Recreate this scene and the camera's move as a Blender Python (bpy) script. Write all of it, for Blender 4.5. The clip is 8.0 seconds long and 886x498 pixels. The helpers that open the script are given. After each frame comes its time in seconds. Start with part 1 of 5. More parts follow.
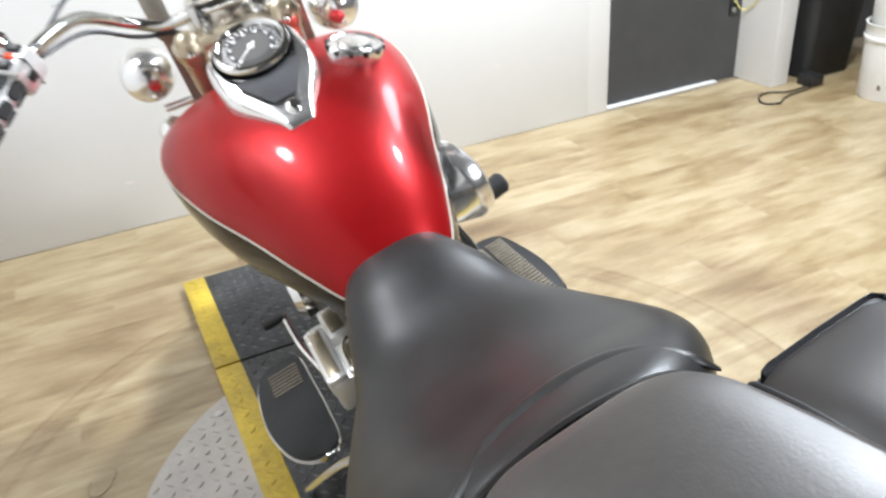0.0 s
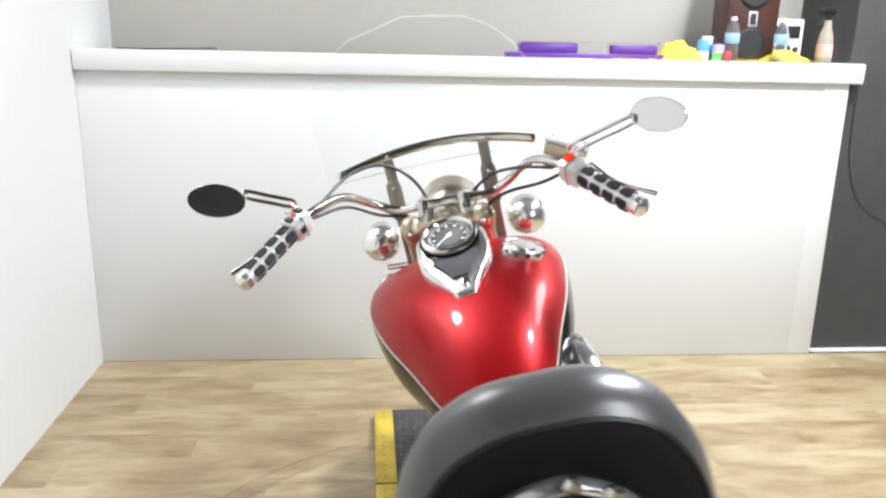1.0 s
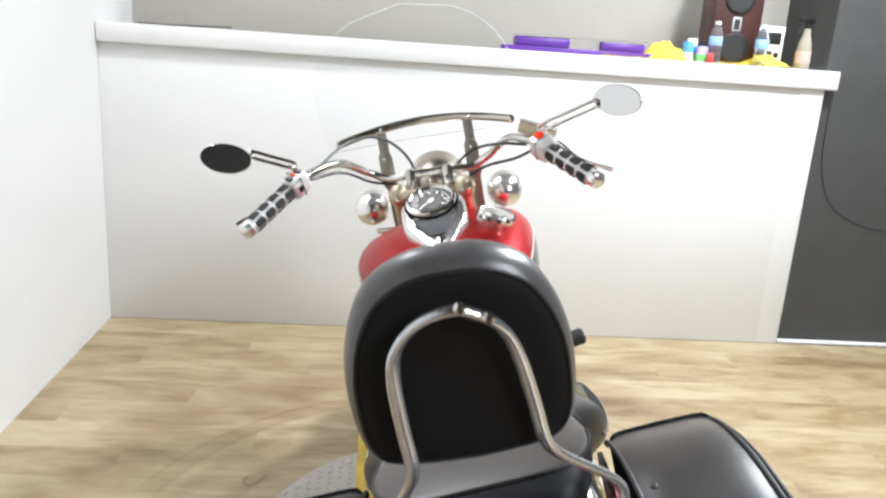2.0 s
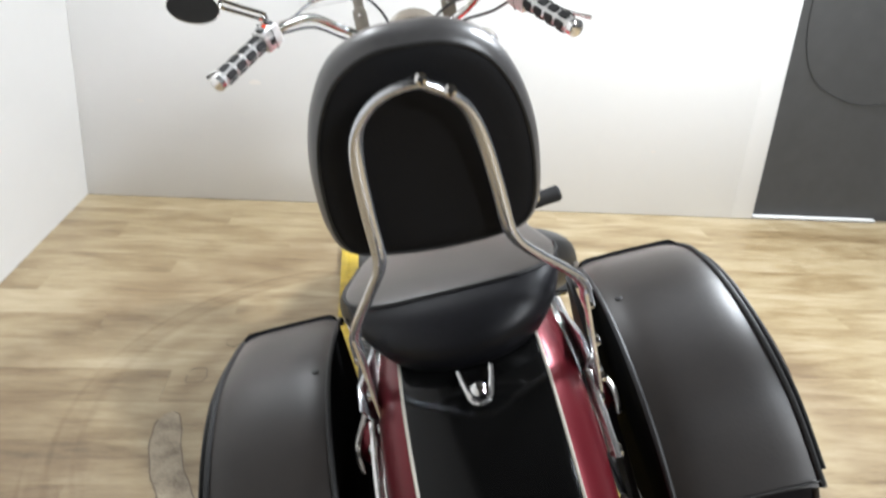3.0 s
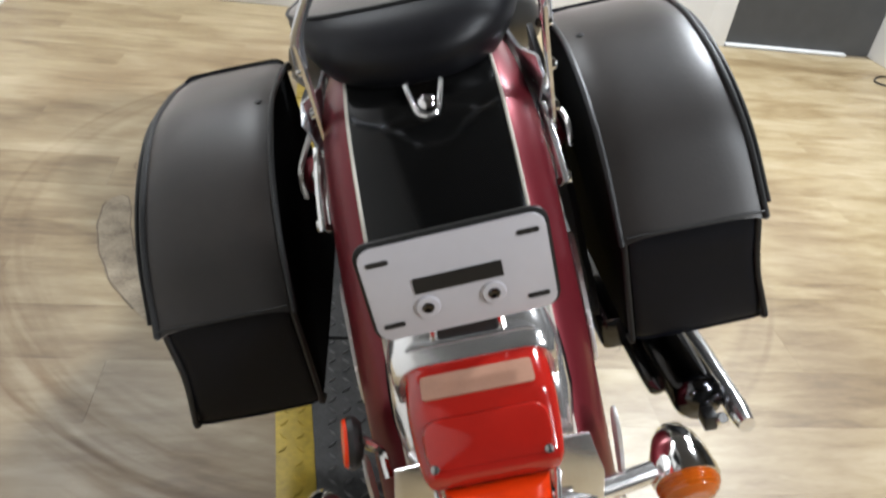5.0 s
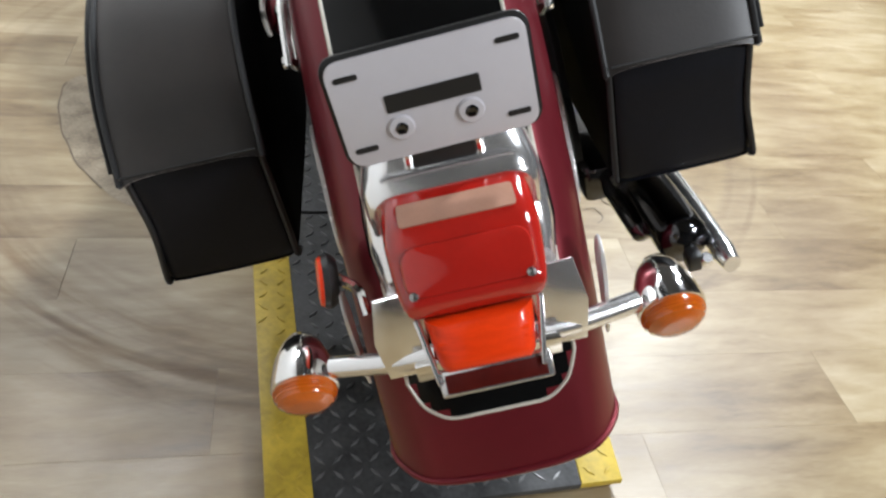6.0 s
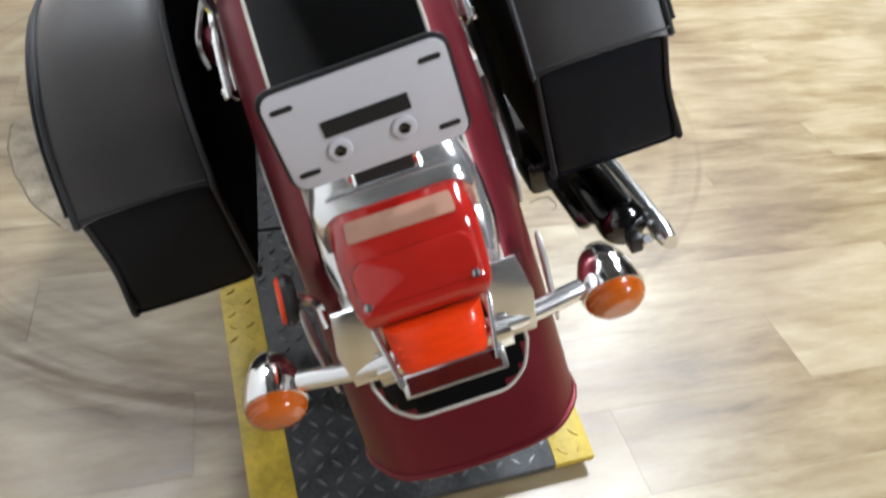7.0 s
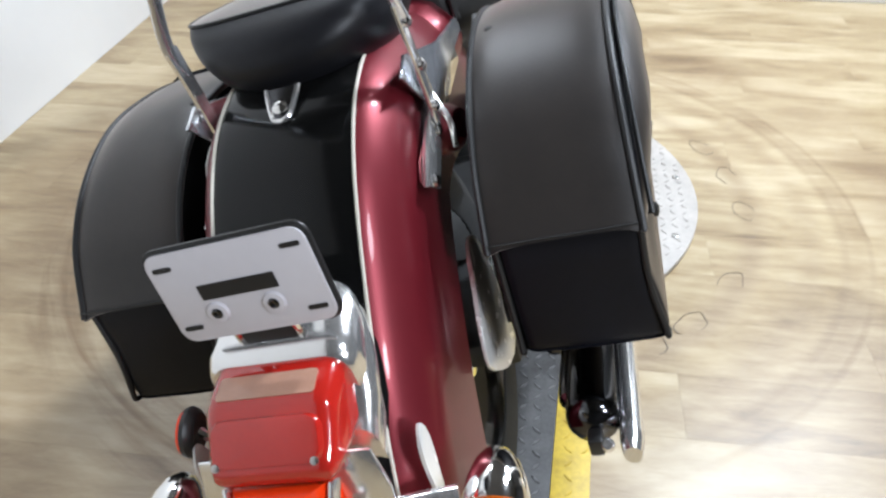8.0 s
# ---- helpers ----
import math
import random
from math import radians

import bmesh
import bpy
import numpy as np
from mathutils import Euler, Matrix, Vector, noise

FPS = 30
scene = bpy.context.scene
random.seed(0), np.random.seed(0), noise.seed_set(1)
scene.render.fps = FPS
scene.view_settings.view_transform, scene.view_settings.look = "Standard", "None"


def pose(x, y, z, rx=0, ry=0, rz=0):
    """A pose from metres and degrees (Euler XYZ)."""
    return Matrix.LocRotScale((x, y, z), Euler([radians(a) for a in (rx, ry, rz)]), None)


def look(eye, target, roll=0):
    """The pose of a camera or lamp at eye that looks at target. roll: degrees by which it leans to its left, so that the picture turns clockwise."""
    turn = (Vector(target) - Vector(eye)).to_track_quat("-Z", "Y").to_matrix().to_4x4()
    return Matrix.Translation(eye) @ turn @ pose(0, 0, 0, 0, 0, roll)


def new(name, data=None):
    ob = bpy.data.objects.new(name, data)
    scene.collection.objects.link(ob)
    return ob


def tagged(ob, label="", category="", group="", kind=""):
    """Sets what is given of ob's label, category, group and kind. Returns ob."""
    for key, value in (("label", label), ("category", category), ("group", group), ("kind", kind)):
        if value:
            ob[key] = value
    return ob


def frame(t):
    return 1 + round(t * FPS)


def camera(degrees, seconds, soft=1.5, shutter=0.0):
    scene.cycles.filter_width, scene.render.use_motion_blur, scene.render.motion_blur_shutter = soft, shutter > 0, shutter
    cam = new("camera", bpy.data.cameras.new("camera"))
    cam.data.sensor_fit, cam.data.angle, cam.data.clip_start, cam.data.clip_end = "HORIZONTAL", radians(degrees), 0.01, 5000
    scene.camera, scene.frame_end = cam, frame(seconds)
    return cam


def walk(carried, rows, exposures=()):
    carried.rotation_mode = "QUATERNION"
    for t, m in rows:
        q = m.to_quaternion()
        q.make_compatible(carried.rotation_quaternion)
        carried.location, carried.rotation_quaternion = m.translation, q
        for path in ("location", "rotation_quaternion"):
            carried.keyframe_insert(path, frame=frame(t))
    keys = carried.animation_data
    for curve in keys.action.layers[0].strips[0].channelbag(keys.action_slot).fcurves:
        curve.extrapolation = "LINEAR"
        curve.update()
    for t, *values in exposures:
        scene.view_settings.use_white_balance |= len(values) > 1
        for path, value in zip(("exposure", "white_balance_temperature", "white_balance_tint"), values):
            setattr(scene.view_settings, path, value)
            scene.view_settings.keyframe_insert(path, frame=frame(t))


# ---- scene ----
cam = camera(60.6, 8.0, soft=2.35, shutter=0.35)
PATH = [
    (0, (1.263, -3.111, 1.376), (1.95, -1.508, 0.398), -4.7),
    (0.2, (1.236, -3.207, 1.414), (1.868, -1.546, 0.498), -4.4),
    (0.5, (1.233, -3.32, 1.452), (1.75, -1.554, 0.667), -2.1),
    (0.6, (1.243, -3.365, 1.459), (1.686, -1.54, 0.77), -1.3),
    (0.8, (1.292, -3.461, 1.481), (1.551, -1.552, 0.943), 0.1),
    (0.9, (1.322, -3.509, 1.487), (1.508, -1.587, 0.967), 0.7),
    (1, (1.351, -3.552, 1.494), (1.513, -1.623, 0.991), 1.2),
    (1.2, (1.384, -3.624, 1.502), (1.508, -1.682, 1.04), 2.0),
    (2.3, (1.4, -3.832, 1.445), (1.567, -1.931, 0.848), 4.4),
    (2.5, (1.407, -3.839, 1.424), (1.567, -1.96, 0.756), 3.9),
    (2.7, (1.415, -3.842, 1.405), (1.578, -1.98, 0.695), 2.8),
    (3, (1.42, -3.844, 1.365), (1.628, -2.009, 0.597), 4.3),
    (3.2, (1.419, -3.842, 1.34), (1.649, -2.032, 0.522), 5.6),
    (3.5, (1.416, -3.858, 1.329), (1.623, -2.05, 0.498), 5.7),
    (3.8, (1.419, -3.867, 1.284), (1.657, -2.122, 0.336), 7.3),
    (4, (1.415, -3.872, 1.273), (1.65, -2.132, 0.315), 8.0),
    (4.2, (1.416, -3.881, 1.267), (1.619, -2.141, 0.302), 7.6),
    (4.5, (1.436, -3.884, 1.241), (1.682, -2.185, 0.216), 7.3),
    (4.7, (1.445, -3.881, 1.229), (1.736, -2.208, 0.172), 7.9),
    (5, (1.452, -3.885, 1.208), (1.767, -2.251, 0.099), 8.6),
    (5.2, (1.452, -3.885, 1.188), (1.766, -2.296, 0.015), 8.6),
    (6.3, (1.469, -3.91, 1.114), (1.87, -2.464, -0.209), 8.9),
    (6.5, (1.459, -3.916, 1.116), (1.884, -2.491, -0.222), 8.4),
    (6.8, (1.459, -3.933, 1.136), (1.904, -2.52, -0.207), 6.4),
    (7, (1.481, -3.93, 1.162), (1.923, -2.477, -0.14), 5.2),
    (7.2, (1.52, -3.915, 1.178), (1.826, -2.412, -0.106), 1.6),
    (7.3, (1.544, -3.913, 1.187), (1.758, -2.402, -0.107), -1.6),
    (7.5, (1.648, -3.89, 1.214), (1.745, -2.313, -0.011), 0.2),
    (7.6, (1.689, -3.892, 1.219), (1.703, -2.284, 0.029), 0.0),
    (7.8, (1.803, -3.877, 1.262), (1.656, -2.258, 0.098), 1.1),
    (8, (1.865, -3.848, 1.262), (1.64, -2.268, 0.057), -0.5),
]
walk(cam, [(t, look(eye, target, roll)) for t, eye, target, roll in PATH], [(0, 0.14, 6230, 10), (1, 0.06, 6330, 10), (2.5, 0.03, 6330, 10), (3.5, 0.0, 6330, 10), (5, 0.02, 6330, 10), (6.5, 0.10, 6190, 10), (8, 0.12, 5980, 10)])

# ---------------------------------------------------------------- light
world = bpy.data.worlds.new("world")
scene.world = world
world.use_nodes = True
world.node_tree.nodes["Background"].inputs["Color"].default_value = (0.9, 0.95, 1.0, 1)
world.node_tree.nodes["Background"].inputs["Strength"].default_value = 0.05


def lamp(name, x, y, z, size, watts, target, colour=(1, 0.95, 0.88)):
    data = bpy.data.lights.new(name, "AREA")
    data.shape, data.size, data.energy, data.color = "DISK", size, watts, colour
    ob = new(name, data)
    ob.matrix_world = look((x, y, z), target)
    return ob


for lx, ly, tx, ty, tz, watts, size, spread, red in (
        (0.35, -0.8, 0.7, -1.1, 0, 38, 0.3, 170, 0.96), (3.2, -1.5, 2.9, -1.5, 0, 138, 0.3, 180, 0.92), (4.6, -6.0, 2.4, -2.6, 0, 150, 0.8, 180, 0.97),
        (3.4, -4.4, 2.9, -3.8, 0, 45, 0.6, 180, 0.90), (3.85, -0.45, 3.2, -1.2, 0, 75, 0.9, 180, 0.90)):
    spot_ob = lamp("ceiling_spot", lx, ly, 3.3, size, watts, (tx, ty, tz), (red, 0.5 * red + 0.5, 1.0))
    spot_ob.data.spread = radians(spread)

# ---------------------------------------------------------------- materials
def material(name, colour, rough=0.5, metal=0.0, vary=0.12, scale=8.0, bump=0.0, bump_scale=60.0, coat=0.0, rough_vary=0.0, stretch=(1, 1, 1), random_value=0.0, second=None, spec=0.5):
    """A principled material: colour varied by two noises, relief and gloss."""
    m = bpy.data.materials.new(name)
    m.use_nodes = True
    n, link = m.node_tree.nodes, m.node_tree.links.new
    b = n["Principled BSDF"]
    b.inputs["Metallic"].default_value, b.inputs["Roughness"].default_value = metal, rough
    b.inputs["Coat Weight"].default_value, b.inputs["Coat Roughness"].default_value = coat, 0.04
    b.inputs["Specular IOR Level"].default_value = spec
    co, mp = n.new("ShaderNodeTexCoord"), n.new("ShaderNodeMapping")
    mp.inputs["Scale"].default_value = stretch
    link(co.outputs["Object"], mp.inputs["Vector"])
    big, small = n.new("ShaderNodeTexNoise"), n.new("ShaderNodeTexNoise")
    big.inputs["Scale"].default_value, big.inputs["Detail"].default_value = scale, 4
    small.inputs["Scale"].default_value, small.inputs["Detail"].default_value = scale * 9, 5
    for t in (big, small):
        link(mp.outputs["Vector"], t.inputs["Vector"])
    mix = n.new("ShaderNodeMath")
    mix.operation = "MULTIPLY_ADD"
    mix.inputs[1].default_value, mix.inputs[2].default_value = 0.35, 0.0
    link(small.outputs["Fac"], mix.inputs[0])
    add = n.new("ShaderNodeMath")
    add.operation = "MULTIPLY_ADD"
    add.inputs[1].default_value = 0.65
    link(big.outputs["Fac"], add.inputs[0])
    link(mix.outputs[0], add.inputs[2])
    ramp = n.new("ShaderNodeValToRGB")
    lo = [max(0, c * (1 - vary)) for c in colour]
    hi = [min(1, c * (1 + vary)) for c in (second or colour)]
    ramp.color_ramp.elements[0].position, ramp.color_ramp.elements[0].color = 0.3, (*lo, 1)
    ramp.color_ramp.elements[1].position, ramp.color_ramp.elements[1].color = 0.7, (*hi, 1)
    link(add.outputs[0], ramp.inputs["Fac"])
    out = ramp.outputs["Color"]
    if random_value:
        info, hsv, rng = n.new("ShaderNodeObjectInfo"), n.new("ShaderNodeHueSaturation"), n.new("ShaderNodeMapRange")
        rng.inputs["To Min"].default_value, rng.inputs["To Max"].default_value = 1 - random_value, 1 + random_value
        link(info.outputs["Random"], rng.inputs["Value"])
        link(rng.outputs["Result"], hsv.inputs["Value"])
        link(out, hsv.inputs["Color"])
        out = hsv.outputs["Color"]
    link(out, b.inputs["Base Color"])
    if rough_vary:
        rr = n.new("ShaderNodeMapRange")
        rr.inputs["To Min"].default_value, rr.inputs["To Max"].default_value = max(0.02, rough - rough_vary), min(1, rough + rough_vary)
        link(big.outputs["Fac"], rr.inputs["Value"])
        link(rr.outputs["Result"], b.inputs["Roughness"])
    if bump:
        tex, bp = n.new("ShaderNodeTexNoise"), n.new("ShaderNodeBump")
        tex.inputs["Scale"].default_value, tex.inputs["Detail"].default_value = bump_scale, 4
        link(mp.outputs["Vector"], tex.inputs["Vector"])
        bp.inputs["Strength"].default_value, bp.inputs["Distance"].default_value = bump, 0.002
        link(tex.outputs["Fac"], bp.inputs["Height"])
        link(bp.outputs["Normal"], b.inputs["Normal"])
    return m


def clear(name, colour, rough, ior=1.45, weight=1.0):
    m = bpy.data.materials.new(name)
    m.use_nodes = True
    b = m.node_tree.nodes["Principled BSDF"]
    b.inputs["Base Color"].default_value = (*colour, 1)
    b.inputs["Roughness"].default_value, b.inputs["IOR"].default_value = rough, ior
    b.inputs["Transmission Weight"].default_value = weight
    return m


def plank_material():
    """Oak-look vinyl: streaks along x that differ from plank to plank, and old drag rings round the turntable."""
    m = bpy.data.materials.new("vinyl_plank")
    m.use_nodes = True
    n, link = m.node_tree.nodes, m.node_tree.links.new
    b = n["Principled BSDF"]

    def node(kind, **values):
        made = n.new("ShaderNode" + kind)
        for key, value in values.items():
            made.inputs[key.replace("_", " ")].default_value = value
        return made

    def math_node(op, a, c=None):
        made = n.new("ShaderNodeMath")
        made.operation = op
        for k, v in enumerate((a, c)):
            if isinstance(v, (int, float)):
                made.inputs[k].default_value = v
            elif v is not None:
                link(v, made.inputs[k])
        return made.outputs[0]

    geo, info = n.new("ShaderNodeNewGeometry"), n.new("ShaderNodeObjectInfo")
    shift = n.new("ShaderNodeCombineXYZ")
    link(math_node("MULTIPLY", info.outputs["Random"], 37.0), shift.inputs["Y"])
    link(math_node("MULTIPLY", info.outputs["Random"], 11.0), shift.inputs["X"])
    add = n.new("ShaderNodeVectorMath")
    link(geo.outputs["Position"], add.inputs[0])
    link(shift.outputs[0], add.inputs[1])

    def streaks(stretch, scale, detail, distortion):
        mp, tex = n.new("ShaderNodeMapping"), node("TexNoise", Scale=scale, Detail=detail, Distortion=distortion)
        mp.inputs["Scale"].default_value = stretch
        link(add.outputs[0], mp.inputs["Vector"])
        link(mp.outputs[0], tex.inputs["Vector"])
        return tex.outputs["Fac"]

    coarse, fine, grain = streaks((1.1, 3.6, 1), 2.4, 4, 0.7), streaks((1.5, 8, 1), 5.0, 4, 0.5), streaks((2, 30, 1), 22, 4, 0.2)
    value = math_node("ADD", math_node("ADD", math_node("ADD", math_node("MULTIPLY", coarse, 0.60), -0.05), math_node("MULTIPLY", fine, 0.30)), math_node("MULTIPLY", grain, 0.20))
    value = math_node("ADD", value, math_node("MULTIPLY", math_node("SUBTRACT", info.outputs["Random"], 0.5), 0.11))
    ramp = n.new("ShaderNodeValToRGB")
    stops = ((0.27, (0.145, 0.092, 0.040)), (0.415, (0.275, 0.196, 0.098)), (0.54, (0.372, 0.288, 0.161)), (0.68, (0.465, 0.380, 0.242)))
    for k, (at, colour) in enumerate(stops):
        e = ramp.color_ramp.elements[k] if k < 2 else ramp.color_ramp.elements.new(at)
        e.position, e.color = at, (*colour, 1)
    link(value, ramp.inputs["Fac"])
    # drag rings and rubbed patches round the turntable
    off = n.new("ShaderNodeVectorMath")
    off.operation = "SUBTRACT"
    link(geo.outputs["Position"], off.inputs[0])
    off.inputs[1].default_value = (1.690, -1.880, 0)
    size = n.new("ShaderNodeVectorMath")
    size.operation = "LENGTH"
    link(off.outputs[0], size.inputs[0])
    wear = node("TexNoise", Scale=2.3, Detail=4.0)
    link(geo.outputs["Position"], wear.inputs["Vector"])
    patches = n.new("ShaderNodeMapRange")
    patches.inputs["From Min"].default_value, patches.inputs["From Max"].default_value = 0.24, 0.56
    link(wear.outputs["Fac"], patches.inputs["Value"])
    total = None
    for radius, width, depth in ((1.050, 0.030, 0.46), (1.080, 0.075, 0.36), (1.112, 0.022, 0.52), (1.30, 0.30, 0.50), (0.965, 0.06, 0.22), (0.81, 0.060, 0.38)):
        band = n.new("ShaderNodeMapRange")
        band.interpolation_type = "SMOOTHSTEP"
        band.inputs["From Min"].default_value, band.inputs["From Max"].default_value = width, 0.0
        link(math_node("ABSOLUTE", math_node("SUBTRACT", size.outputs["Value"], radius)), band.inputs["Value"])
        one = math_node("MULTIPLY", band.outputs["Result"], depth)
        total = one if total is None else math_node("MAXIMUM", total, one)
    # scuffs dragged in arcs where the machine is wheeled on
    away = n.new("ShaderNodeVectorMath")
    away.operation = "NORMALIZE"
    link(off.outputs[0], away.inputs[0])
    toward = n.new("ShaderNodeVectorMath")
    toward.operation = "DOT_PRODUCT"
    link(away.outputs[0], toward.inputs[0])
    toward.inputs[1].default_value = (math.cos(radians(-132)), math.sin(radians(-132)), 0)
    side = n.new("ShaderNodeMapRange")
    side.interpolation_type = "SMOOTHSTEP"
    side.inputs["From Min"].default_value, side.inputs["From Max"].default_value = 0.62, 0.95
    link(toward.outputs["Value"], side.inputs["Value"])
    split = n.new("ShaderNodeSeparateXYZ")
    link(off.outputs[0], split.inputs[0])
    polar = n.new("ShaderNodeCombineXYZ")
    link(math_node("MULTIPLY", size.outputs["Value"], 26.0), polar.inputs["X"])
    link(math_node("MULTIPLY", math_node("ARCTAN2", math_node("MULTIPLY", split.outputs["Y"], -1.0), math_node("MULTIPLY", split.outputs["X"], -1.0)), 3.0), polar.inputs["Y"])
    scrape = node("TexNoise", Scale=1.0, Detail=4.0, Distortion=0.4)
    link(polar.outputs[0], scrape.inputs["Vector"])
    lines = n.new("ShaderNodeMapRange")
    lines.inputs["From Min"].default_value, lines.inputs["From Max"].default_value = 0.36, 0.66
    link(scrape.outputs["Fac"], lines.inputs["Value"])
    zone = n.new("ShaderNodeMapRange")
    zone.interpolation_type = "SMOOTHSTEP"
    zone.inputs["From Min"].default_value, zone.inputs["From Max"].default_value = 0.26, 0.02
    link(math_node("ABSOLUTE", math_node("SUBTRACT", size.outputs["Value"], 1.15)), zone.inputs["Value"])
    scuffs = math_node("MULTIPLY", math_node("MULTIPLY", zone.outputs["Result"], side.outputs["Result"]), math_node("MULTIPLY", math_node("ADD", lines.outputs["Result"], 0.40), 0.62))
    stain = math_node("MAXIMUM", math_node("MULTIPLY", total, patches.outputs["Result"]), scuffs)
    dirty = n.new("ShaderNodeMix")
    dirty.data_type, dirty.blend_type = "RGBA", "MULTIPLY"
    link(stain, dirty.inputs["Factor"])
    link(ramp.outputs["Color"], dirty.inputs["A"])
    dirty.inputs["B"].default_value = (0.44, 0.32, 0.20, 1)
    link(dirty.outputs["Result"], b.inputs["Base Color"])
    gloss = n.new("ShaderNodeMapRange")
    gloss.inputs["To Min"].default_value, gloss.inputs["To Max"].default_value = 0.27, 0.42
    link(fine, gloss.inputs["Value"])
    link(math_node("ADD", gloss.outputs["Result"], math_node("MULTIPLY", stain, 0.28)), b.inputs["Roughness"])
    b.inputs["Specular IOR Level"].default_value = 0.85
    bp = node("Bump", Strength=0.12, Distance=0.001)
    link(grain, bp.inputs["Height"])
    link(bp.outputs["Normal"], b.inputs["Normal"])
    return m


WALL = material("wall_paint", (0.71, 0.705, 0.69), 0.6, vary=0.015, scale=1.5, bump=0.15, bump_scale=220)
DARK_WALL = material("dark_wall_paint", (0.035, 0.034, 0.033), 0.7, vary=0.15, scale=1.0, bump=0.15, bump_scale=200)
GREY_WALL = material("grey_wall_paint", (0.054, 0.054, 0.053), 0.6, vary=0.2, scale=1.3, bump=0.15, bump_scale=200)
BEIGE_WALL = material("beige_wall_paint", (0.37, 0.345, 0.305), 0.6, vary=0.05, scale=1.3, bump=0.15, bump_scale=200)
CEILING = material("ceiling_paint", (0.07, 0.07, 0.07), 0.8, vary=0.1, scale=2)
PLANK = plank_material()
JOINT = material("plank_joint", (0.21, 0.165, 0.105), 0.7)
RED = material("red_metallic_paint", (0.37, 0.005, 0.007), 0.38, metal=0.45, vary=0.06, scale=30, coat=0.20, spec=0.25)
RED.node_tree.nodes["Principled BSDF"].inputs["Coat Roughness"].default_value = 0.09
DARK_RED = material("dark_red_paint", (0.165, 0.012, 0.020), 0.38, metal=0.5, vary=0.06, scale=30, coat=0.22)
BLACK_PAINT = material("black_gloss_paint", (0.004, 0.004, 0.004), 0.12, vary=0.1, spec=0.3)
STRIPE = material("pinstripe", (0.62, 0.58, 0.5), 0.35, vary=0.05)
BAR_CHROME = material("blue_chrome", (0.78, 0.80, 0.84), 0.18, metal=0.85, vary=0.04, scale=20, rough_vary=0.03)
CHROME = material("chrome", (0.86, 0.85, 0.83), 0.07, metal=1.0, vary=0.03, scale=20, rough_vary=0.03)
DARK_CHROME = material("dark_chrome", (0.10, 0.10, 0.105), 0.12, metal=1.0, vary=0.1, scale=20)
STEEL = material("brushed_steel", (0.55, 0.54, 0.52), 0.28, metal=1.0, vary=0.1, scale=25, rough_vary=0.1)
BRASSY = material("warm_chrome", (0.72, 0.68, 0.58), 0.09, metal=1.0, vary=0.08, scale=20)
SEAT = material("black_seat_vinyl", (0.085, 0.083, 0.083), 0.37, vary=0.25, scale=12, bump=0.10, bump_scale=300, rough_vary=0.07, spec=1.0)
RIDER_VINYL = material("rider_seat_vinyl", (0.018, 0.0172, 0.0165), 0.40, vary=0.3, scale=12, bump=0.10, bump_scale=300, rough_vary=0.08, spec=0.5)
# one pillion vinyl in two tones: lit top and shaded sides painted in
PILLION_TOP = material("lit_pillion_vinyl", (0.052, 0.046, 0.041), 0.38, vary=0.22, scale=10, bump=0.10, bump_scale=300, rough_vary=0.07, spec=0.6)
SEAT_SIDE = material("shaded_side_vinyl", (0.008, 0.008, 0.010), 0.42, vary=0.25, scale=12, bump=0.08, bump_scale=300, rough_vary=0.07, spec=0.3)
PAD_CLOTH = material("black_backing_cloth", (0.006, 0.006, 0.007), 0.7, vary=0.2, scale=14, bump=0.2, bump_scale=400, spec=0.25)
BAG = material("black_bag_leather", (0.0055, 0.006, 0.0090), 0.44, vary=0.25, scale=9, bump=0.12, bump_scale=260, rough_vary=0.08, spec=0.22)
# flap: lighter copy of the bag leather, with the lamps' sheen painted in
FLAP = material("lit_flap_leather", (0.015, 0.0112, 0.0090), 0.44, vary=0.35, scale=7, bump=0.08, bump_scale=260, rough_vary=0.08, spec=0.65)
# sheen added to stand in for light skimming these leathers and vinyls
for sheeny, amount in ((FLAP, 0.42), (PILLION_TOP, 0.34), (SEAT, 0.12)):
    sheeny.node_tree.nodes["Principled BSDF"].inputs["Sheen Weight"].default_value = amount
    sheeny.node_tree.nodes["Principled BSDF"].inputs["Sheen Roughness"].default_value = 0.32
    sheeny.node_tree.nodes["Principled BSDF"].inputs["Sheen Tint"].default_value = (1.0, 0.86, 0.76, 1)
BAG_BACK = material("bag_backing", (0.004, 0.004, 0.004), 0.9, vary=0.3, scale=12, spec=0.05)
PIPING = material("black_piping", (0.012, 0.012, 0.012), 0.5)
RUBBER = material("black_rubber", (0.02, 0.02, 0.02), 0.7, vary=0.25, bump=0.3, bump_scale=200)
WORN_RUBBER = material("worn_rubber", (0.26, 0.22, 0.16), 0.7, vary=0.3, scale=40)
PLASTIC = material("black_plastic", (0.015, 0.015, 0.015), 0.4)
PLATE = material("white_plate", (0.58, 0.555, 0.58), 0.35, vary=0.04)
BAR_INK = material("black_ink", (0.01, 0.01, 0.01), 0.5)
LENS_RED = material("red_lens", (0.43, 0.016, 0.010), 0.12, vary=0.08, scale=20, coat=1.0)
LENS_WINDOW = material("pale_lens_window", (0.46, 0.25, 0.17), 0.2, vary=0.08, scale=40, coat=0.6)
LENS_BRIGHT = material("bright_red_lens", (1.0, 0.05, 0.003), 0.35, vary=0.2, scale=30, coat=0.35, stretch=(1, 1, 6), spec=0.2)
REFLECTOR = material("dark_red_reflector", (0.075, 0.006, 0.004), 0.4, vary=0.2, scale=60, spec=0.2)
AMBER = material("amber_lens", (0.56, 0.110, 0.006), 0.15, vary=0.15, scale=30, coat=1.0)
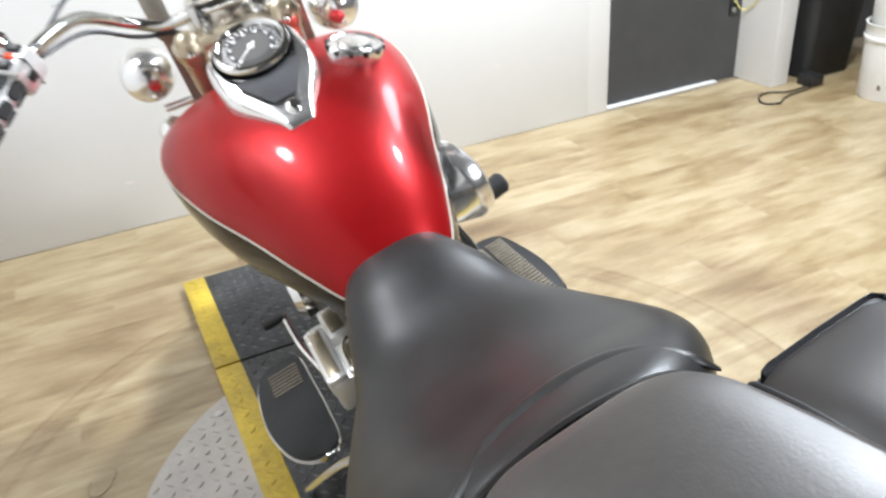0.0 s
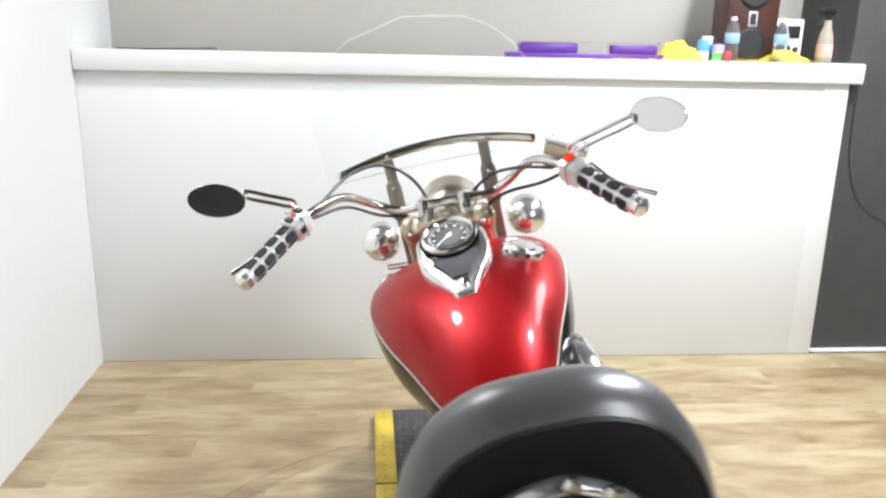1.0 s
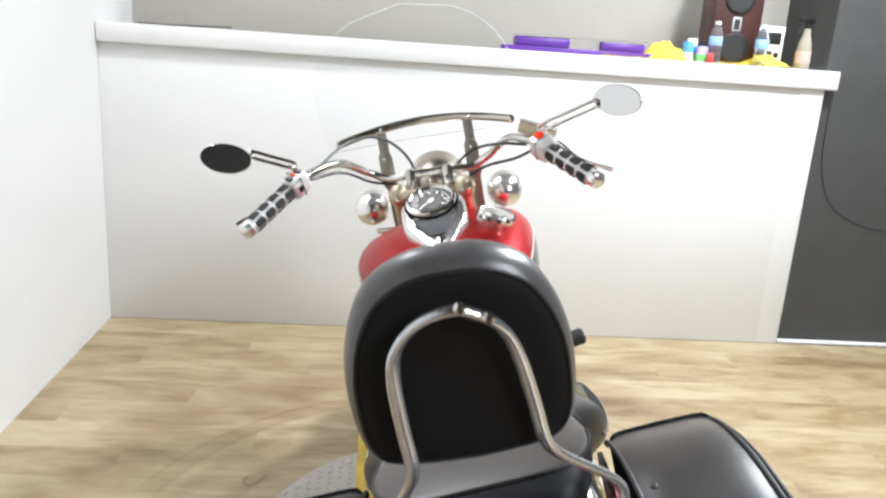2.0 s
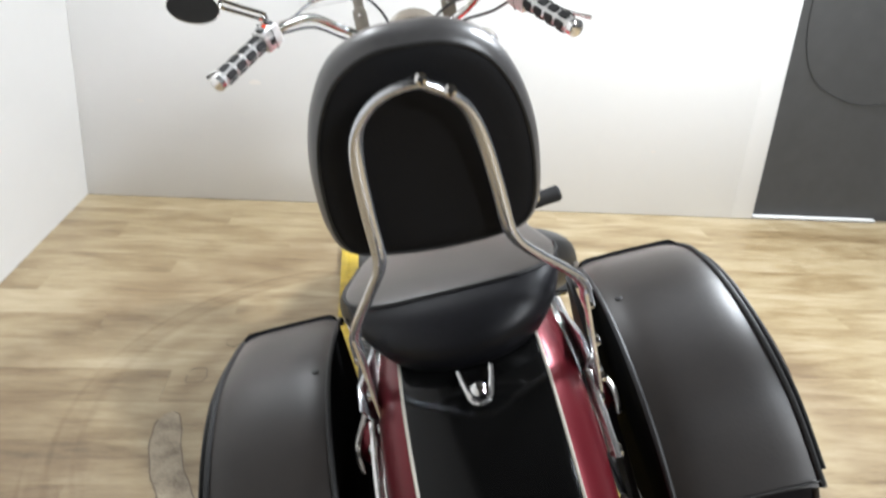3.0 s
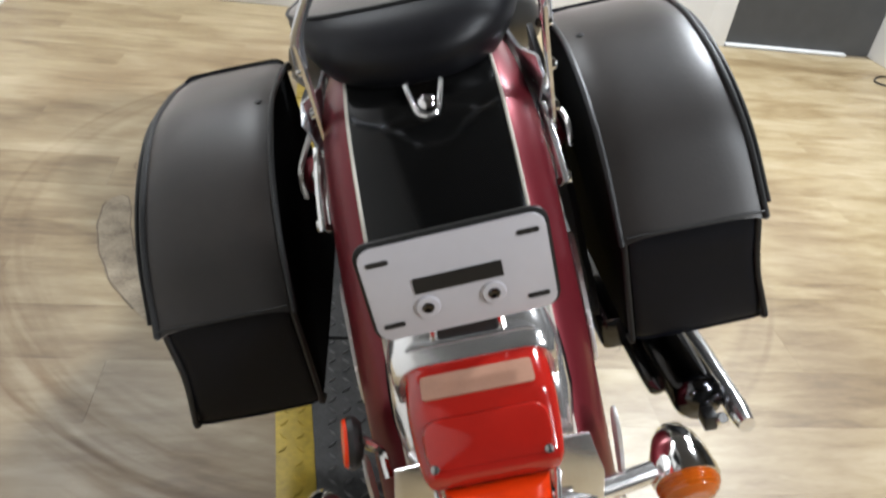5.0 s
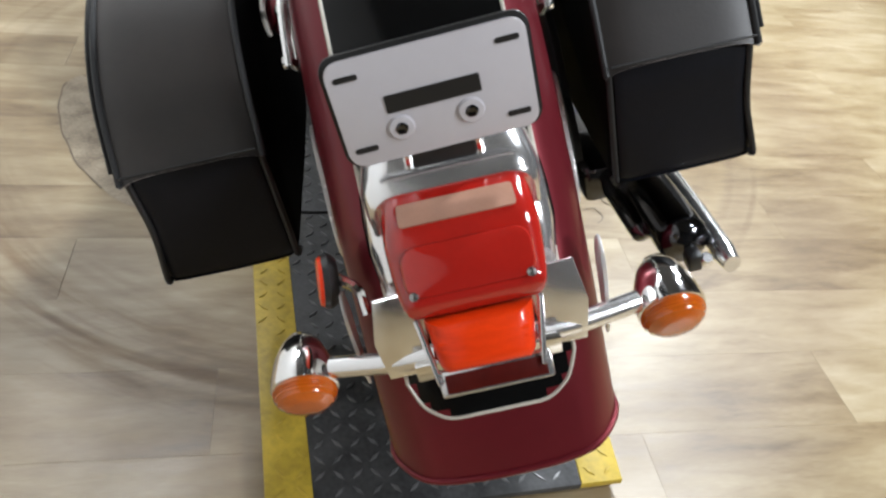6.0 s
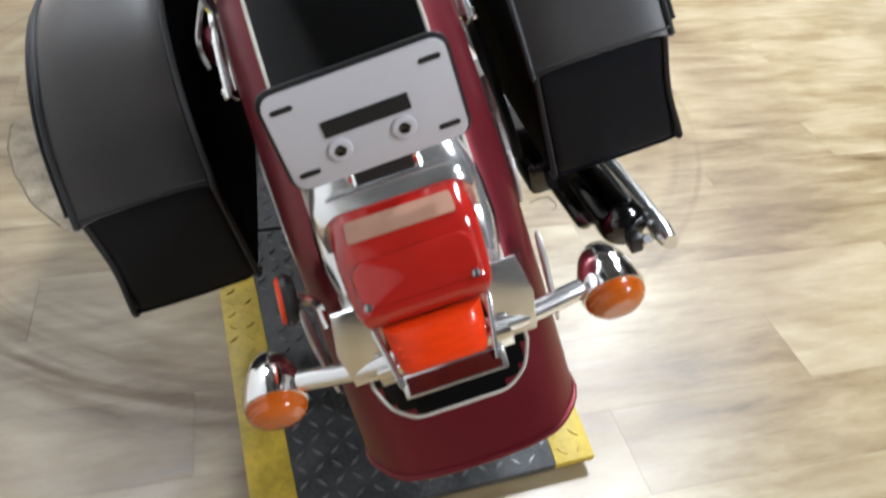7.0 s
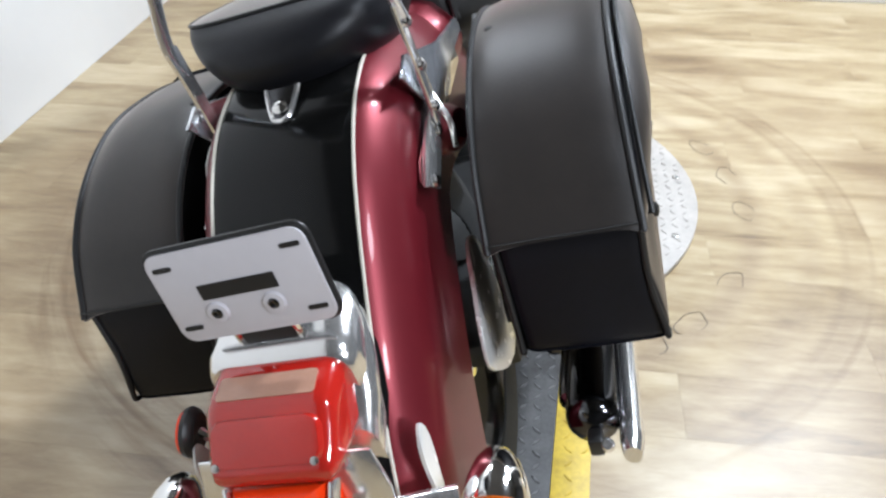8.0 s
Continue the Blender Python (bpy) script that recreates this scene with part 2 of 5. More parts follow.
YELLOW = material("yellow_tread_paint", (0.52, 0.37, 0.04), 0.5, vary=0.38, scale=11, bump=0.2, bump_scale=120, rough_vary=0.1)
TREAD = material("black_tread_paint", (0.024, 0.024, 0.025), 0.52, vary=0.5, scale=14, bump=0.3, bump_scale=150, rough_vary=0.12, second=(0.055, 0.055, 0.055), spec=0.3)
WORN_TREAD = material("worn_tread_metal", (0.14, 0.14, 0.14), 0.42, metal=0.25, vary=0.4, scale=10)
DISC = material("pale_tread_plate", (0.42, 0.39, 0.355), 0.5, vary=0.18, scale=7, bump=0.2, bump_scale=120)
TYRE = material("tyre_rubber", (0.018, 0.018, 0.018), 0.75, vary=0.3, bump=0.4, bump_scale=120)
DIAL = material("dial_face", (0.028, 0.026, 0.024), 0.5, vary=0.08, spec=0.2)
DIAL_DARK = material("dial_centre", (0.060, 0.056, 0.052), 0.5, vary=0.08, spec=0.2)
NEEDLE = material("needle_paint", (0.8, 0.78, 0.74), 0.4, vary=0.02)
ALU = material("polished_alloy", (0.84, 0.83, 0.81), 0.26, metal=0.45, vary=0.04, scale=30, rough_vary=0.06)
CAST = material("warm_alloy", (0.56, 0.48, 0.35), 0.20, metal=0.7, vary=0.08, scale=24, rough_vary=0.06)
POST = material("dull_post_chrome", (0.30, 0.275, 0.23), 0.22, metal=0.4, vary=0.15, scale=24, rough_vary=0.06)
SHELL = material("bright_chrome_shell", (0.93, 0.92, 0.91), 0.17, metal=0.9, vary=0.03, scale=20, rough_vary=0.04)
PANEL = material("console_panel_paint", (0.075, 0.075, 0.08), 0.5, vary=0.15, scale=20, spec=0.15)
DOME = material("smoked_chrome", (0.66, 0.61, 0.54), 0.24, metal=1.0, vary=0.06, scale=20)
INK = material("dial_print", (0.60, 0.59, 0.57), 0.5)
GLASS = clear("glass", (1, 1, 1), 0.0, 1.15)
ACRYLIC = clear("clear_acrylic", (0.97, 0.98, 0.98), 0.01, 1.12)
MIRROR = material("mirror_glass", (0.9, 0.9, 0.9), 0.01, metal=1.0, vary=0.0)
ENGINE = material("engine_black", (0.03, 0.03, 0.03), 0.5, vary=0.3)


# ---------------------------------------------------------------- mesh helpers
def finish(name, bm, mat, smooth=True):
    me = bpy.data.meshes.new(name)
    bmesh.ops.recalc_face_normals(bm, faces=bm.faces)
    bm.to_mesh(me)
    bm.free()
    for mm in (mat if isinstance(mat, (list, tuple)) else [mat]):
        me.materials.append(mm)
    for p in me.polygons:
        p.use_smooth = smooth
    if smooth:
        me.set_sharp_from_angle(angle=radians(38))
    return me


def part(name, bm, mat, parent=None, label="", smooth=True):
    ob = new(name, finish(name, bm, mat, smooth))
    if parent is not None:
        ob.parent = parent
    if label:
        ob["label"] = label
    return ob


def catmull(points, steps=8, closed=False):
    """Points of a smooth curve through the given ones (tuples of any length)."""
    p = [np.array(q, float) for q in points]
    n, out = len(p), []
    for i in range(n if closed else n - 1):
        a, b = p[i], p[(i + 1) % n]
        before = p[i - 1] if closed or i else 2 * a - b
        after = p[(i + 2) % n] if closed or i + 2 < n else 2 * b - a
        for k in range(steps):
            t = k / steps
            out.append(0.5 * (2 * a + (b - before) * t + (2 * before - 5 * a + 4 * b - after) * t * t + (3 * a - before - 3 * b + after) * t ** 3))
    if not closed:
        out.append(p[-1])
    return out


def skin(bm, rings, caps=True, closed=False, slot=None):
    """Bridge rings of equal length; slot(i, j) picks the material."""
    rows = [[bm.verts.new(tuple(v)) for v in ring] for ring in rings]
    n = len(rows[0])
    for i in range(len(rows) if closed else len(rows) - 1):
        a, b = rows[i], rows[(i + 1) % len(rows)]
        for j in range(n):
            f = bm.faces.new((a[j], a[(j + 1) % n], b[(j + 1) % n], b[j]))
            if slot:
                f.material_index = slot(i, j)
    if caps and not closed:
        for row in (rows[0], rows[-1]):
            f = bm.faces.new(row)
            if slot:
                f.material_index = slot(0 if row is rows[0] else len(rows) - 2, 0)
    return bm


def tube(points, radius, sides=10, steps=6, closed=False, bm=None, smooth=True, squash=1.0):
    bm = bm or bmesh.new()
    pts = [Vector(q[:3]) for q in (catmull(points, steps, closed) if smooth and len(points) > 2 else points)]
    n, rings = len(pts), []
    up = Vector((0.013, 0.021, 1)).normalized()
    for i, q in enumerate(pts):
        a = pts[i - 1] if i or closed else q
        b = pts[(i + 1) % n] if i + 1 < n or closed else q
        d = (b - a).normalized()
        side = d.cross(up)
        if side.length < 0.05:
            side = d.cross(Vector((1, 0.01, 0)))
        side.normalize()
        other = side.cross(d)
        r = radius(i / (n - 1)) if callable(radius) else radius
        rings.append([q + side * (r * math.cos(w)) + other * (r * squash * math.sin(w)) for w in (2 * math.pi * k / sides for k in range(sides))])
    return skin(bm, rings, not closed, closed)


def turned(profile, sides=24, m=None, bm=None):
    """A body of revolution round the local z axis: profile of (radius, height)."""
    bm = bm or bmesh.new()
    m = m or Matrix()
    rings = [[m @ Vector((max(r, 1e-4) * math.cos(w), max(r, 1e-4) * math.sin(w), h)) for w in (2 * math.pi * k / sides for k in range(sides))] for r, h in profile]
    return skin(bm, rings)


def block(x0, x1, y0, y1, z0, z1, bevel=0.0, m=None, bm=None, segments=2):
    bm = bm or bmesh.new()
    made = bmesh.ops.create_cube(bm, size=1, matrix=(m or Matrix()) @ Matrix.LocRotScale(((x0 + x1) / 2, (y0 + y1) / 2, (z0 + z1) / 2), None, (x1 - x0, y1 - y0, z1 - z0)))
    if bevel:
        edges = {e for v in made["verts"] for e in v.link_edges}
        bmesh.ops.bevel(bm, geom=list(edges), offset=bevel, segments=segments, affect="EDGES", profile=0.5)
    return bm


def prism(outline, depth, m, bevel=0.0, bm=None, segments=2):
    """An outline in the local xy plane, drawn out along local z and laid by m."""
    bm = bm or bmesh.new()
    low = [bm.verts.new(m @ Vector((x, y, 0))) for x, y in outline]
    high = [bm.verts.new(m @ Vector((x, y, depth))) for x, y in outline]
    n = len(low)
    faces = [bm.faces.new(low[::-1]), bm.faces.new(high)]
    faces += [bm.faces.new((low[i], low[(i + 1) % n], high[(i + 1) % n], high[i])) for i in range(n)]
    if bevel:
        edges = [e for f in faces[:2] for e in f.edges]
        bmesh.ops.bevel(bm, geom=edges, offset=bevel, segments=segments, affect="EDGES", profile=0.5)
    return bm


def rounded(w, h, r, steps=5):
    """A rounded rectangle, w x h, about the origin."""
    out = []
    for cx, cy, a in ((w / 2 - r, h / 2 - r, 0), (r - w / 2, h / 2 - r, 90), (r - w / 2, r - h / 2, 180), (w / 2 - r, r - h / 2, 270)):
        out += [(cx + r * math.cos(radians(a + 90 * k / steps)), cy + r * math.sin(radians(a + 90 * k / steps))) for k in range(steps + 1)]
    return out


def axes(origin, z_dir, x_hint=(1, 0, 0)):
    z = Vector(z_dir).normalized()
    x = Vector(x_hint)
    x = (x - z * x.dot(z)).normalized()
    y = z.cross(x)
    return Matrix(((x.x, y.x, z.x, origin[0]), (x.y, y.y, z.y, origin[1]), (x.z, y.z, z.z, origin[2]), (0, 0, 0, 1)))


# ---------------------------------------------------------------- the room
WALL_END, LEDGE = 3.59, 1.385
ROOM_RIGHT, ROOM_FRONT, CEIL = 6.6, -7.2, 3.4


def structure(name, bm, mat, label, smooth=False):
    return tagged(part(name, bm, mat, smooth=smooth), label, "", "", "structure")


tagged(part("wall_north", block(0.0, WALL_END, 0.0, 0.10, 0, LEDGE, 0.004), WALL), "white painted half wall with a capped ledge", "wall", kind="structure")
structure("trim_ledge", block(0.004, WALL_END + 0.05, -0.03, 0.34, LEDGE, LEDGE + 0.092, 0.006), WALL, "white painted ledge cap on the half wall", True)
structure("trim_stile", block(WALL_END - 0.124, WALL_END - 0.003, -0.0030, -0.0005, 0.003, LEDGE - 0.001, 0.0008), WALL, "shallow white stile at the end of the half wall", True)
west = structure("wall_west", block(-0.12, 0.0, -7.4, 0.75, 0, CEIL), WALL, "white painted side wall, slightly scuffed")
west.rotation_euler = (0, 0, radians(1.5))
structure("wall_alcove", block(-0.1, WALL_END + 0.02, 0.56, 0.68, 0, CEIL), BEIGE_WALL, "beige painted wall behind the ledge")
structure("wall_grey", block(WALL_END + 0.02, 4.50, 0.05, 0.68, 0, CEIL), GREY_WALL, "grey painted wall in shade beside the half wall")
structure("baseboard_grey", block(WALL_END + 0.012, 4.34, 0.010, 0.046, 0.0, 0.014, 0.003), WALL, "thin white strip along the foot of the grey wall", True)
structure("wall_pillar", block(4.50, 4.62, -0.22, 0.68, 0, CEIL, 0.004), WALL, "white painted return wall", True)
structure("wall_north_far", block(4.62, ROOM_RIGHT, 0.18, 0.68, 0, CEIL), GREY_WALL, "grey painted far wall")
structure("wall_east", block(ROOM_RIGHT, ROOM_RIGHT + 0.12, ROOM_FRONT, 0.68, 0, CEIL), DARK_WALL, "plain dark far side wall")
structure("wall_south", block(-0.12, ROOM_RIGHT + 0.12, ROOM_FRONT - 0.12, ROOM_FRONT, 0, CEIL), DARK_WALL, "plain dark wall behind")
structure("ceiling", block(-0.3, ROOM_RIGHT + 0.12, ROOM_FRONT - 0.12, 0.75, CEIL, CEIL + 0.1), CEILING, "plain dark painted ceiling")
floor = structure("floor", block(-0.1, ROOM_RIGHT, ROOM_FRONT, 0.3, -0.06, -0.004), JOINT, "light oak-look vinyl plank floor, scuffed")

# ---------------------------------------------------------------- turntable and platform
turn = tagged(new("turntable"), "round pale tread-plate turntable set on the floor", "turntable")
turn.location = (1.690, -1.860, 0)


def lug_field(bm, inside, z, pitch=0.034, length=0.024, width=0.007, height=0.0022):
    """Raised lozenges of tread plate, turned this way and that."""
    n = int(3.2 / pitch)
    for i in range(-n, n):
        for j in range(-n, n):
            x, y = i * pitch, j * pitch
            if not inside(x, y):
                continue
            a = radians(45 if (i + j) % 2 else -45)
            c, s = math.cos(a), math.sin(a)
            base = [(length / 2, 0), (0, width / 2), (-length / 2, 0), (0, -width / 2)]
            low = [bm.verts.new((x + c * u - s * v, y + s * u + c * v, z)) for u, v in base]
            high = [bm.verts.new((x + c * u * 0.75 - s * v * 0.5, y + s * u * 0.75 + c * v * 0.5, z + height)) for u, v in base]
            bm.faces.new(high)
            for k in range(4):
                bm.faces.new((low[k], low[(k + 1) % 4], high[(k + 1) % 4], high[k]))
    return bm


part("plate", turned([(0.001, 0.0), (0.655, 0.0), (0.658, 0.004), (0.658, 0.017), (0.654, 0.020), (0.001, 0.020)], 96), DISC, turn)
tagged(part("tread", lug_field(bmesh.new(), lambda x, y: x * x + y * y < 0.64 ** 2, 0.020), DISC, turn, smooth=False), kind="stuff")
for k in range(12):
    a = 2 * math.pi * (k + 0.3) / 12
    part("bolt", turned([(0.011, 0.02), (0.011, 0.023), (0.007, 0.0245), (0.001, 0.0245)], 10, Matrix.Translation((0.615 * math.cos(a), 0.615 * math.sin(a), 0))), STEEL, turn)

platform = tagged(new("lift_platform"), "black tread-plate platform with yellow painted edges, on the turntable", "platform")
platform.matrix_world = pose(1.706, -3.276, 0.0, 0, 0, 0.96)
PLAT_L, PLAT_Z, BAND = 2.65, 0.035, 0.074


def plat_half(y):
    """Half the platform's width: its rear plate tapers a little."""
    return 0.293 + 0.046 * min(1.0, max(0.0, y) / 0.733)


def plat_y(x, y):
    """The rear edge runs slightly askew; the skew dies out towards the first joint."""
    return y + 0.05 * x * max(0.0, 1 - y / 0.733)


def plate_strip(x0, x1, y0, y1, z0, z1):
    """A flat bar of the platform between two edges, given as functions of y."""
    ring = [(x0(y0), plat_y(x0(y0), y0)), (x1(y0), plat_y(x1(y0), y0)), (x1(y1), plat_y(x1(y1), y1)), (x0(y1), plat_y(x0(y1), y1))]
    return prism(ring, z1 - z0, Matrix.Translation((0, 0, z0)), 0.002)


for y0, y1 in ((0.0, 0.733), (0.743, 2.083), (2.093, PLAT_L)):
    part("deck", plate_strip(lambda y: BAND - plat_half(y), lambda y: plat_half(y) - BAND, y0, y1, 0.021, PLAT_Z), TREAD, platform)
    part("edge_band", plate_strip(lambda y: -plat_half(y), lambda y: BAND - plat_half(y), y0, y1, 0.021, PLAT_Z + 0.0006), YELLOW, platform, "worn yellow painted edge")
    part("edge_band", plate_strip(lambda y: plat_half(y) - BAND, lambda y: plat_half(y), y0, y1, 0.021, PLAT_Z + 0.0006), YELLOW, platform, "worn yellow painted edge")
for y0 in (0.733, 2.083):
    part("joint_strip", block(0.002 - plat_half(y0), plat_half(y0) - 0.002, y0 - 0.004, y0 + 0.014, 0.019, 0.0245, 0.0), BAG_BACK, platform, "dark gap between the deck plates")
tagged(part("tread", lug_field(bmesh.new(), lambda x, y: abs(x) < plat_half(y) - BAND - 0.012 and 0.022 < y < PLAT_L - 0.02 and abs(y - 0.738) > 0.018 and abs(y - 2.088) > 0.018, PLAT_Z, 0.030, 0.026, 0.0075, 0.0026), WORN_TREAD, platform, smooth=False), kind="stuff")
tagged(part("edge_tread", lug_field(bmesh.new(), lambda x, y: plat_half(y) - BAND + 0.012 < abs(x) < plat_half(y) - 0.012 and 0.025 < y < PLAT_L - 0.02, PLAT_Z + 0.0006), YELLOW, platform, smooth=False), kind="stuff")

# ---------------------------------------------------------------- the motorcycle, leaning on its stand
bike = tagged(new("motorcycle"), "red and black cruiser motorcycle with chrome trim, leaning on its stand", "motorcycle")
bike.matrix_world = Matrix.Translation((1.812, -2.75, PLAT_Z + 0.002)) @ Matrix.Rotation(radians(-0.8), 4, "Z") @ Matrix.Rotation(radians(-17.3), 4, "Y") @ Matrix.Translation((0.008, 0, 0))


def half_ring(y, top, half, low, belly=0.5, n=40, power=2.5):
    """A closed section across the machine at y: rounded above and below."""
    mid = low + (top - low) * belly
    ring = []
    for k in range(n):
        w = 2 * math.pi * k / n
        c, s = math.sin(w), math.cos(w)
        x = half * math.copysign(abs(c) ** (2 / power), c)
        z = mid + ((top - mid) if s > 0 else (mid - low)) * math.copysign(abs(s) ** (2 / power), s)
        ring.append((x, y, z))
    return ring


def sections(rows, steps=5, power=2.5, belly=0.5, n=40):
    return [half_ring(r[0], r[1], max(r[2], 0.004), r[3], r[4] if len(r) > 4 else belly, n, power) for r in catmull(rows, steps)]


def wheel(name, y, radius, width, label):
    w = part(name, turned([(radius - 0.10, -width * 0.42), (radius - 0.06, -width * 0.5), (radius - 0.02, -width * 0.42), (radius - 0.004, -width * 0.2), (radius, 0), (radius - 0.004, width * 0.2), (radius - 0.02, width * 0.42), (radius - 0.06, width * 0.5), (radius - 0.10, width * 0.42), (radius - 0.105, 0)], 56, axes((0, y, radius), (1, 0, 0), (0, 1, 0))), TYRE, bike, label)
    part("rim", turned([(radius - 0.10, -width * 0.40), (radius - 0.09, -width * 0.40), (radius - 0.10, -width * 0.3), (radius - 0.12, 0), (radius - 0.10, width * 0.3), (radius - 0.09, width * 0.40), (radius - 0.10, width * 0.40), (radius - 0.13, 0)], 48, axes((0, y, radius), (1, 0, 0), (0, 1, 0))), CHROME, w)
    part("hub", turned([(0.02, -0.07), (0.05, -0.065), (0.05, -0.04), (0.03, -0.03), (0.03, 0.03), (0.05, 0.04), (0.05, 0.065), (0.02, 0.07)], 20, axes((0, y, radius), (1, 0, 0), (0, 1, 0))), CHROME, w)
    for k in range(20):
        a = 2 * math.pi * k / 20
        s = 0.045 if k % 2 else -0.045
        part("spoke", tube([(s, y + 0.045 * math.cos(a + 0.4), radius + 0.045 * math.sin(a + 0.4)), (0, y + (radius - 0.115) * math.cos(a), radius + (radius - 0.115) * math.sin(a))], 0.0028, 5), CHROME, w)
    return w


AXLE_R, AXLE_F = -0.20, 1.47
wheel("rear_wheel", AXLE_R, 0.335, 0.15, "black rear tyre on a chrome spoked rim")
wheel("front_wheel", AXLE_F, 0.335, 0.12, "black front tyre on a chrome spoked rim")

# tank: red above, black flanks below a pale line
TANK = [(0.575, 0.735, 0.03, 0.690, 0.5), (0.61, 0.800, 0.090, 0.660, 0.5), (0.69, 0.872, 0.135, 0.645, 0.5), (0.80, 0.930, 0.180, 0.640, 0.52), (0.92, 0.970, 0.230, 0.645, 0.55), (1.05, 0.990, 0.262, 0.660, 0.58), (1.16, 0.987, 0.268, 0.690, 0.60), (1.24, 0.957, 0.245, 0.725, 0.6), (1.285, 0.905, 0.165, 0.765, 0.5), (1.30, 0.86, 0.06, 0.81, 0.5)]
tank_rings = [[(x + 0.006, y, z) for x, y, z in ring] for ring in sections(TANK, 6, 2.45, n=64)]
tank = part("fuel_tank", skin(bmesh.new(), tank_rings, slot=lambda i, j: 1 if 14 <= j < 50 else 0), [RED, BLACK_PAINT], bike, "metallic red teardrop tank with black flanks and a pale pinstripe")
for j in (14, 50):
    line = [tuple(np.array(r[j]) + np.array((0.0008 * (1 if j < 32 else -1), 0, 0))) for r in tank_rings[3:-4:2]]
    part("pinstripe", tube(line, 0.0024, 6, 2), STRIPE, tank)

# seats
RIDER = [(0.672, 0.760, 0.03, 0.690), (0.64, 0.803, 0.085, 0.670), (0.56, 0.803, 0.124, 0.630), (0.46, 0.778, 0.158, 0.610), (0.38, 0.778, 0.198, 0.610), (0.30, 0.792, 0.228, 0.630), (0.22, 0.824, 0.234, 0.660), (0.15, 0.862, 0.214, 0.690), (0.09, 0.888, 0.178, 0.720), (0.058, 0.888, 0.152, 0.74), (0.045, 0.870, 0.13, 0.75)]
rider = part("rider_seat", skin(bmesh.new(), sections(RIDER, 6, 2.7, 0.42, 48)), RIDER_VINYL, bike, "black smooth vinyl rider seat, lightly worn")
part("welt", tube([(-0.150, 0.045, 0.79), (-0.142, 0.052, 0.850), (-0.10, 0.066, 0.882), (0.0, 0.073, 0.894), (0.10, 0.066, 0.882), (0.142, 0.052, 0.850), (0.150, 0.045, 0.79)], 0.006, 8), RIDER_VINYL, rider)


for s in (-1, 1):
    part("side_welt", tube([(s * (half - 0.003), y, low + (top - low) * 0.36) for y, top, half, low in RIDER[2:8]], 0.0055, 8), SEAT, rider, "gathered edge along the seat's side")
ridge = [(0.172, 0.086, 0.835), (0.150, 0.098, 0.858), (0.126, 0.127, 0.861), (0.087, 0.150, 0.861), (0.03, 0.156, 0.863), (-0.03, 0.146, 0.867), (-0.065, 0.130, 0.871), (-0.10, 0.105, 0.876), (-0.135, 0.088, 0.872), (-0.160, 0.083, 0.845)]
part("rolled_edge", tube([(x, y - 0.012, z - 0.004) for x, y, z in ridge], lambda f: 0.014 - 0.011 * abs(2 * f - 1) ** 3, 14, 6, squash=0.62), RIDER_VINYL, rider)


def plan_ring(z, half, front, back, power, slope=-0.11, n=56):
    """A flat ring seen from above: a soft rectangle from front to back."""
    mid, out = (front + back) / 2, []
    for k in range(n):
        w = 2 * math.pi * k / n
        c, q = math.cos(w), math.sin(w)
        yy = mid + (front - mid) * math.copysign(abs(q) ** (2 / power), q)
        narrow = 1 - 0.20 * min(1.0, max(0.0, (yy + 0.14) / 0.19))
        out.append((half * narrow * math.copysign(abs(c) ** (2 / power), c), yy, z + slope * (yy + 0.20)))
    return out


PILLION = [(0.80, 0.07, 0.06, -0.18, 2.6), (0.842, 0.098, 0.05, -0.262, 2.4), (0.862, 0.120, 0.052, -0.287, 2.4), (0.895, 0.140, 0.052, -0.292, 2.6), (0.925, 0.150, 0.052, -0.265, 3.2), (0.941, 0.152, 0.052, -0.236, 3.8), (0.945, 0.150, 0.05, -0.226, 4.2), (0.947, 0.144, 0.046, -0.218, 4.2), (0.953, 0.10, 0.03, -0.17, 3.5), (0.956, 0.05, -0.03, -0.12, 2.5), (0.957, 0.006, -0.07, -0.08, 2)]
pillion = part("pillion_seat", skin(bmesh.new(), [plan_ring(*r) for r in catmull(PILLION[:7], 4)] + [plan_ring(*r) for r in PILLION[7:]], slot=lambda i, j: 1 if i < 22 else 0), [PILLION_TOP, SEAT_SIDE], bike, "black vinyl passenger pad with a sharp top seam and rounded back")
part("welt", tube([p for p in plan_ring(0.9445, 0.1515, 0.052, -0.229, 4.0)[27:57]], 0.0028, 6, 1), PIPING, pillion)
tab_m = axes((0.004, -0.318, 0.858), (0, -0.55, 0.835))
tab_line = [(-0.021, 0.022), (-0.0175, 0.004), (-0.011, -0.018), (0.0, -0.024), (0.011, -0.018), (0.0175, 0.004), (0.021, 0.022)]
tab = part("seat_bracket", prism(tab_line[::-1], 0.003, tab_m), DARK_CHROME, bike, "chrome-rimmed seat tab with a bolt")
part("rim", tube([tuple(tab_m @ Vector((x, y, 0.003))) for x, y in tab_line], 0.0032, 8), SHELL, tab)
part("bolt", turned([(0.010, 0.0), (0.010, 0.006), (0.006, 0.009), (0.001, 0.0095)], 14, tab_m @ Matrix.Translation((0, -0.007, 0.002))), CHROME, tab)

# rear fender
REAR_CROWN = [(-0.702, 0.368), (-0.667, 0.44), (-0.622, 0.528), (-0.562, 0.622), (-0.492, 0.710), (-0.422, 0.784), (-0.362, 0.831), (-0.300, 0.861), (-0.22, 0.876), (-0.12, 0.872), (0.0, 0.845), (0.12, 0.78), (0.20, 0.70)]
FRONT_CROWN = [(AXLE_F + 0.40 * math.cos(radians(a)), 0.335 + 0.40 * math.sin(radians(a))) for a in range(-10, 191, 20)]


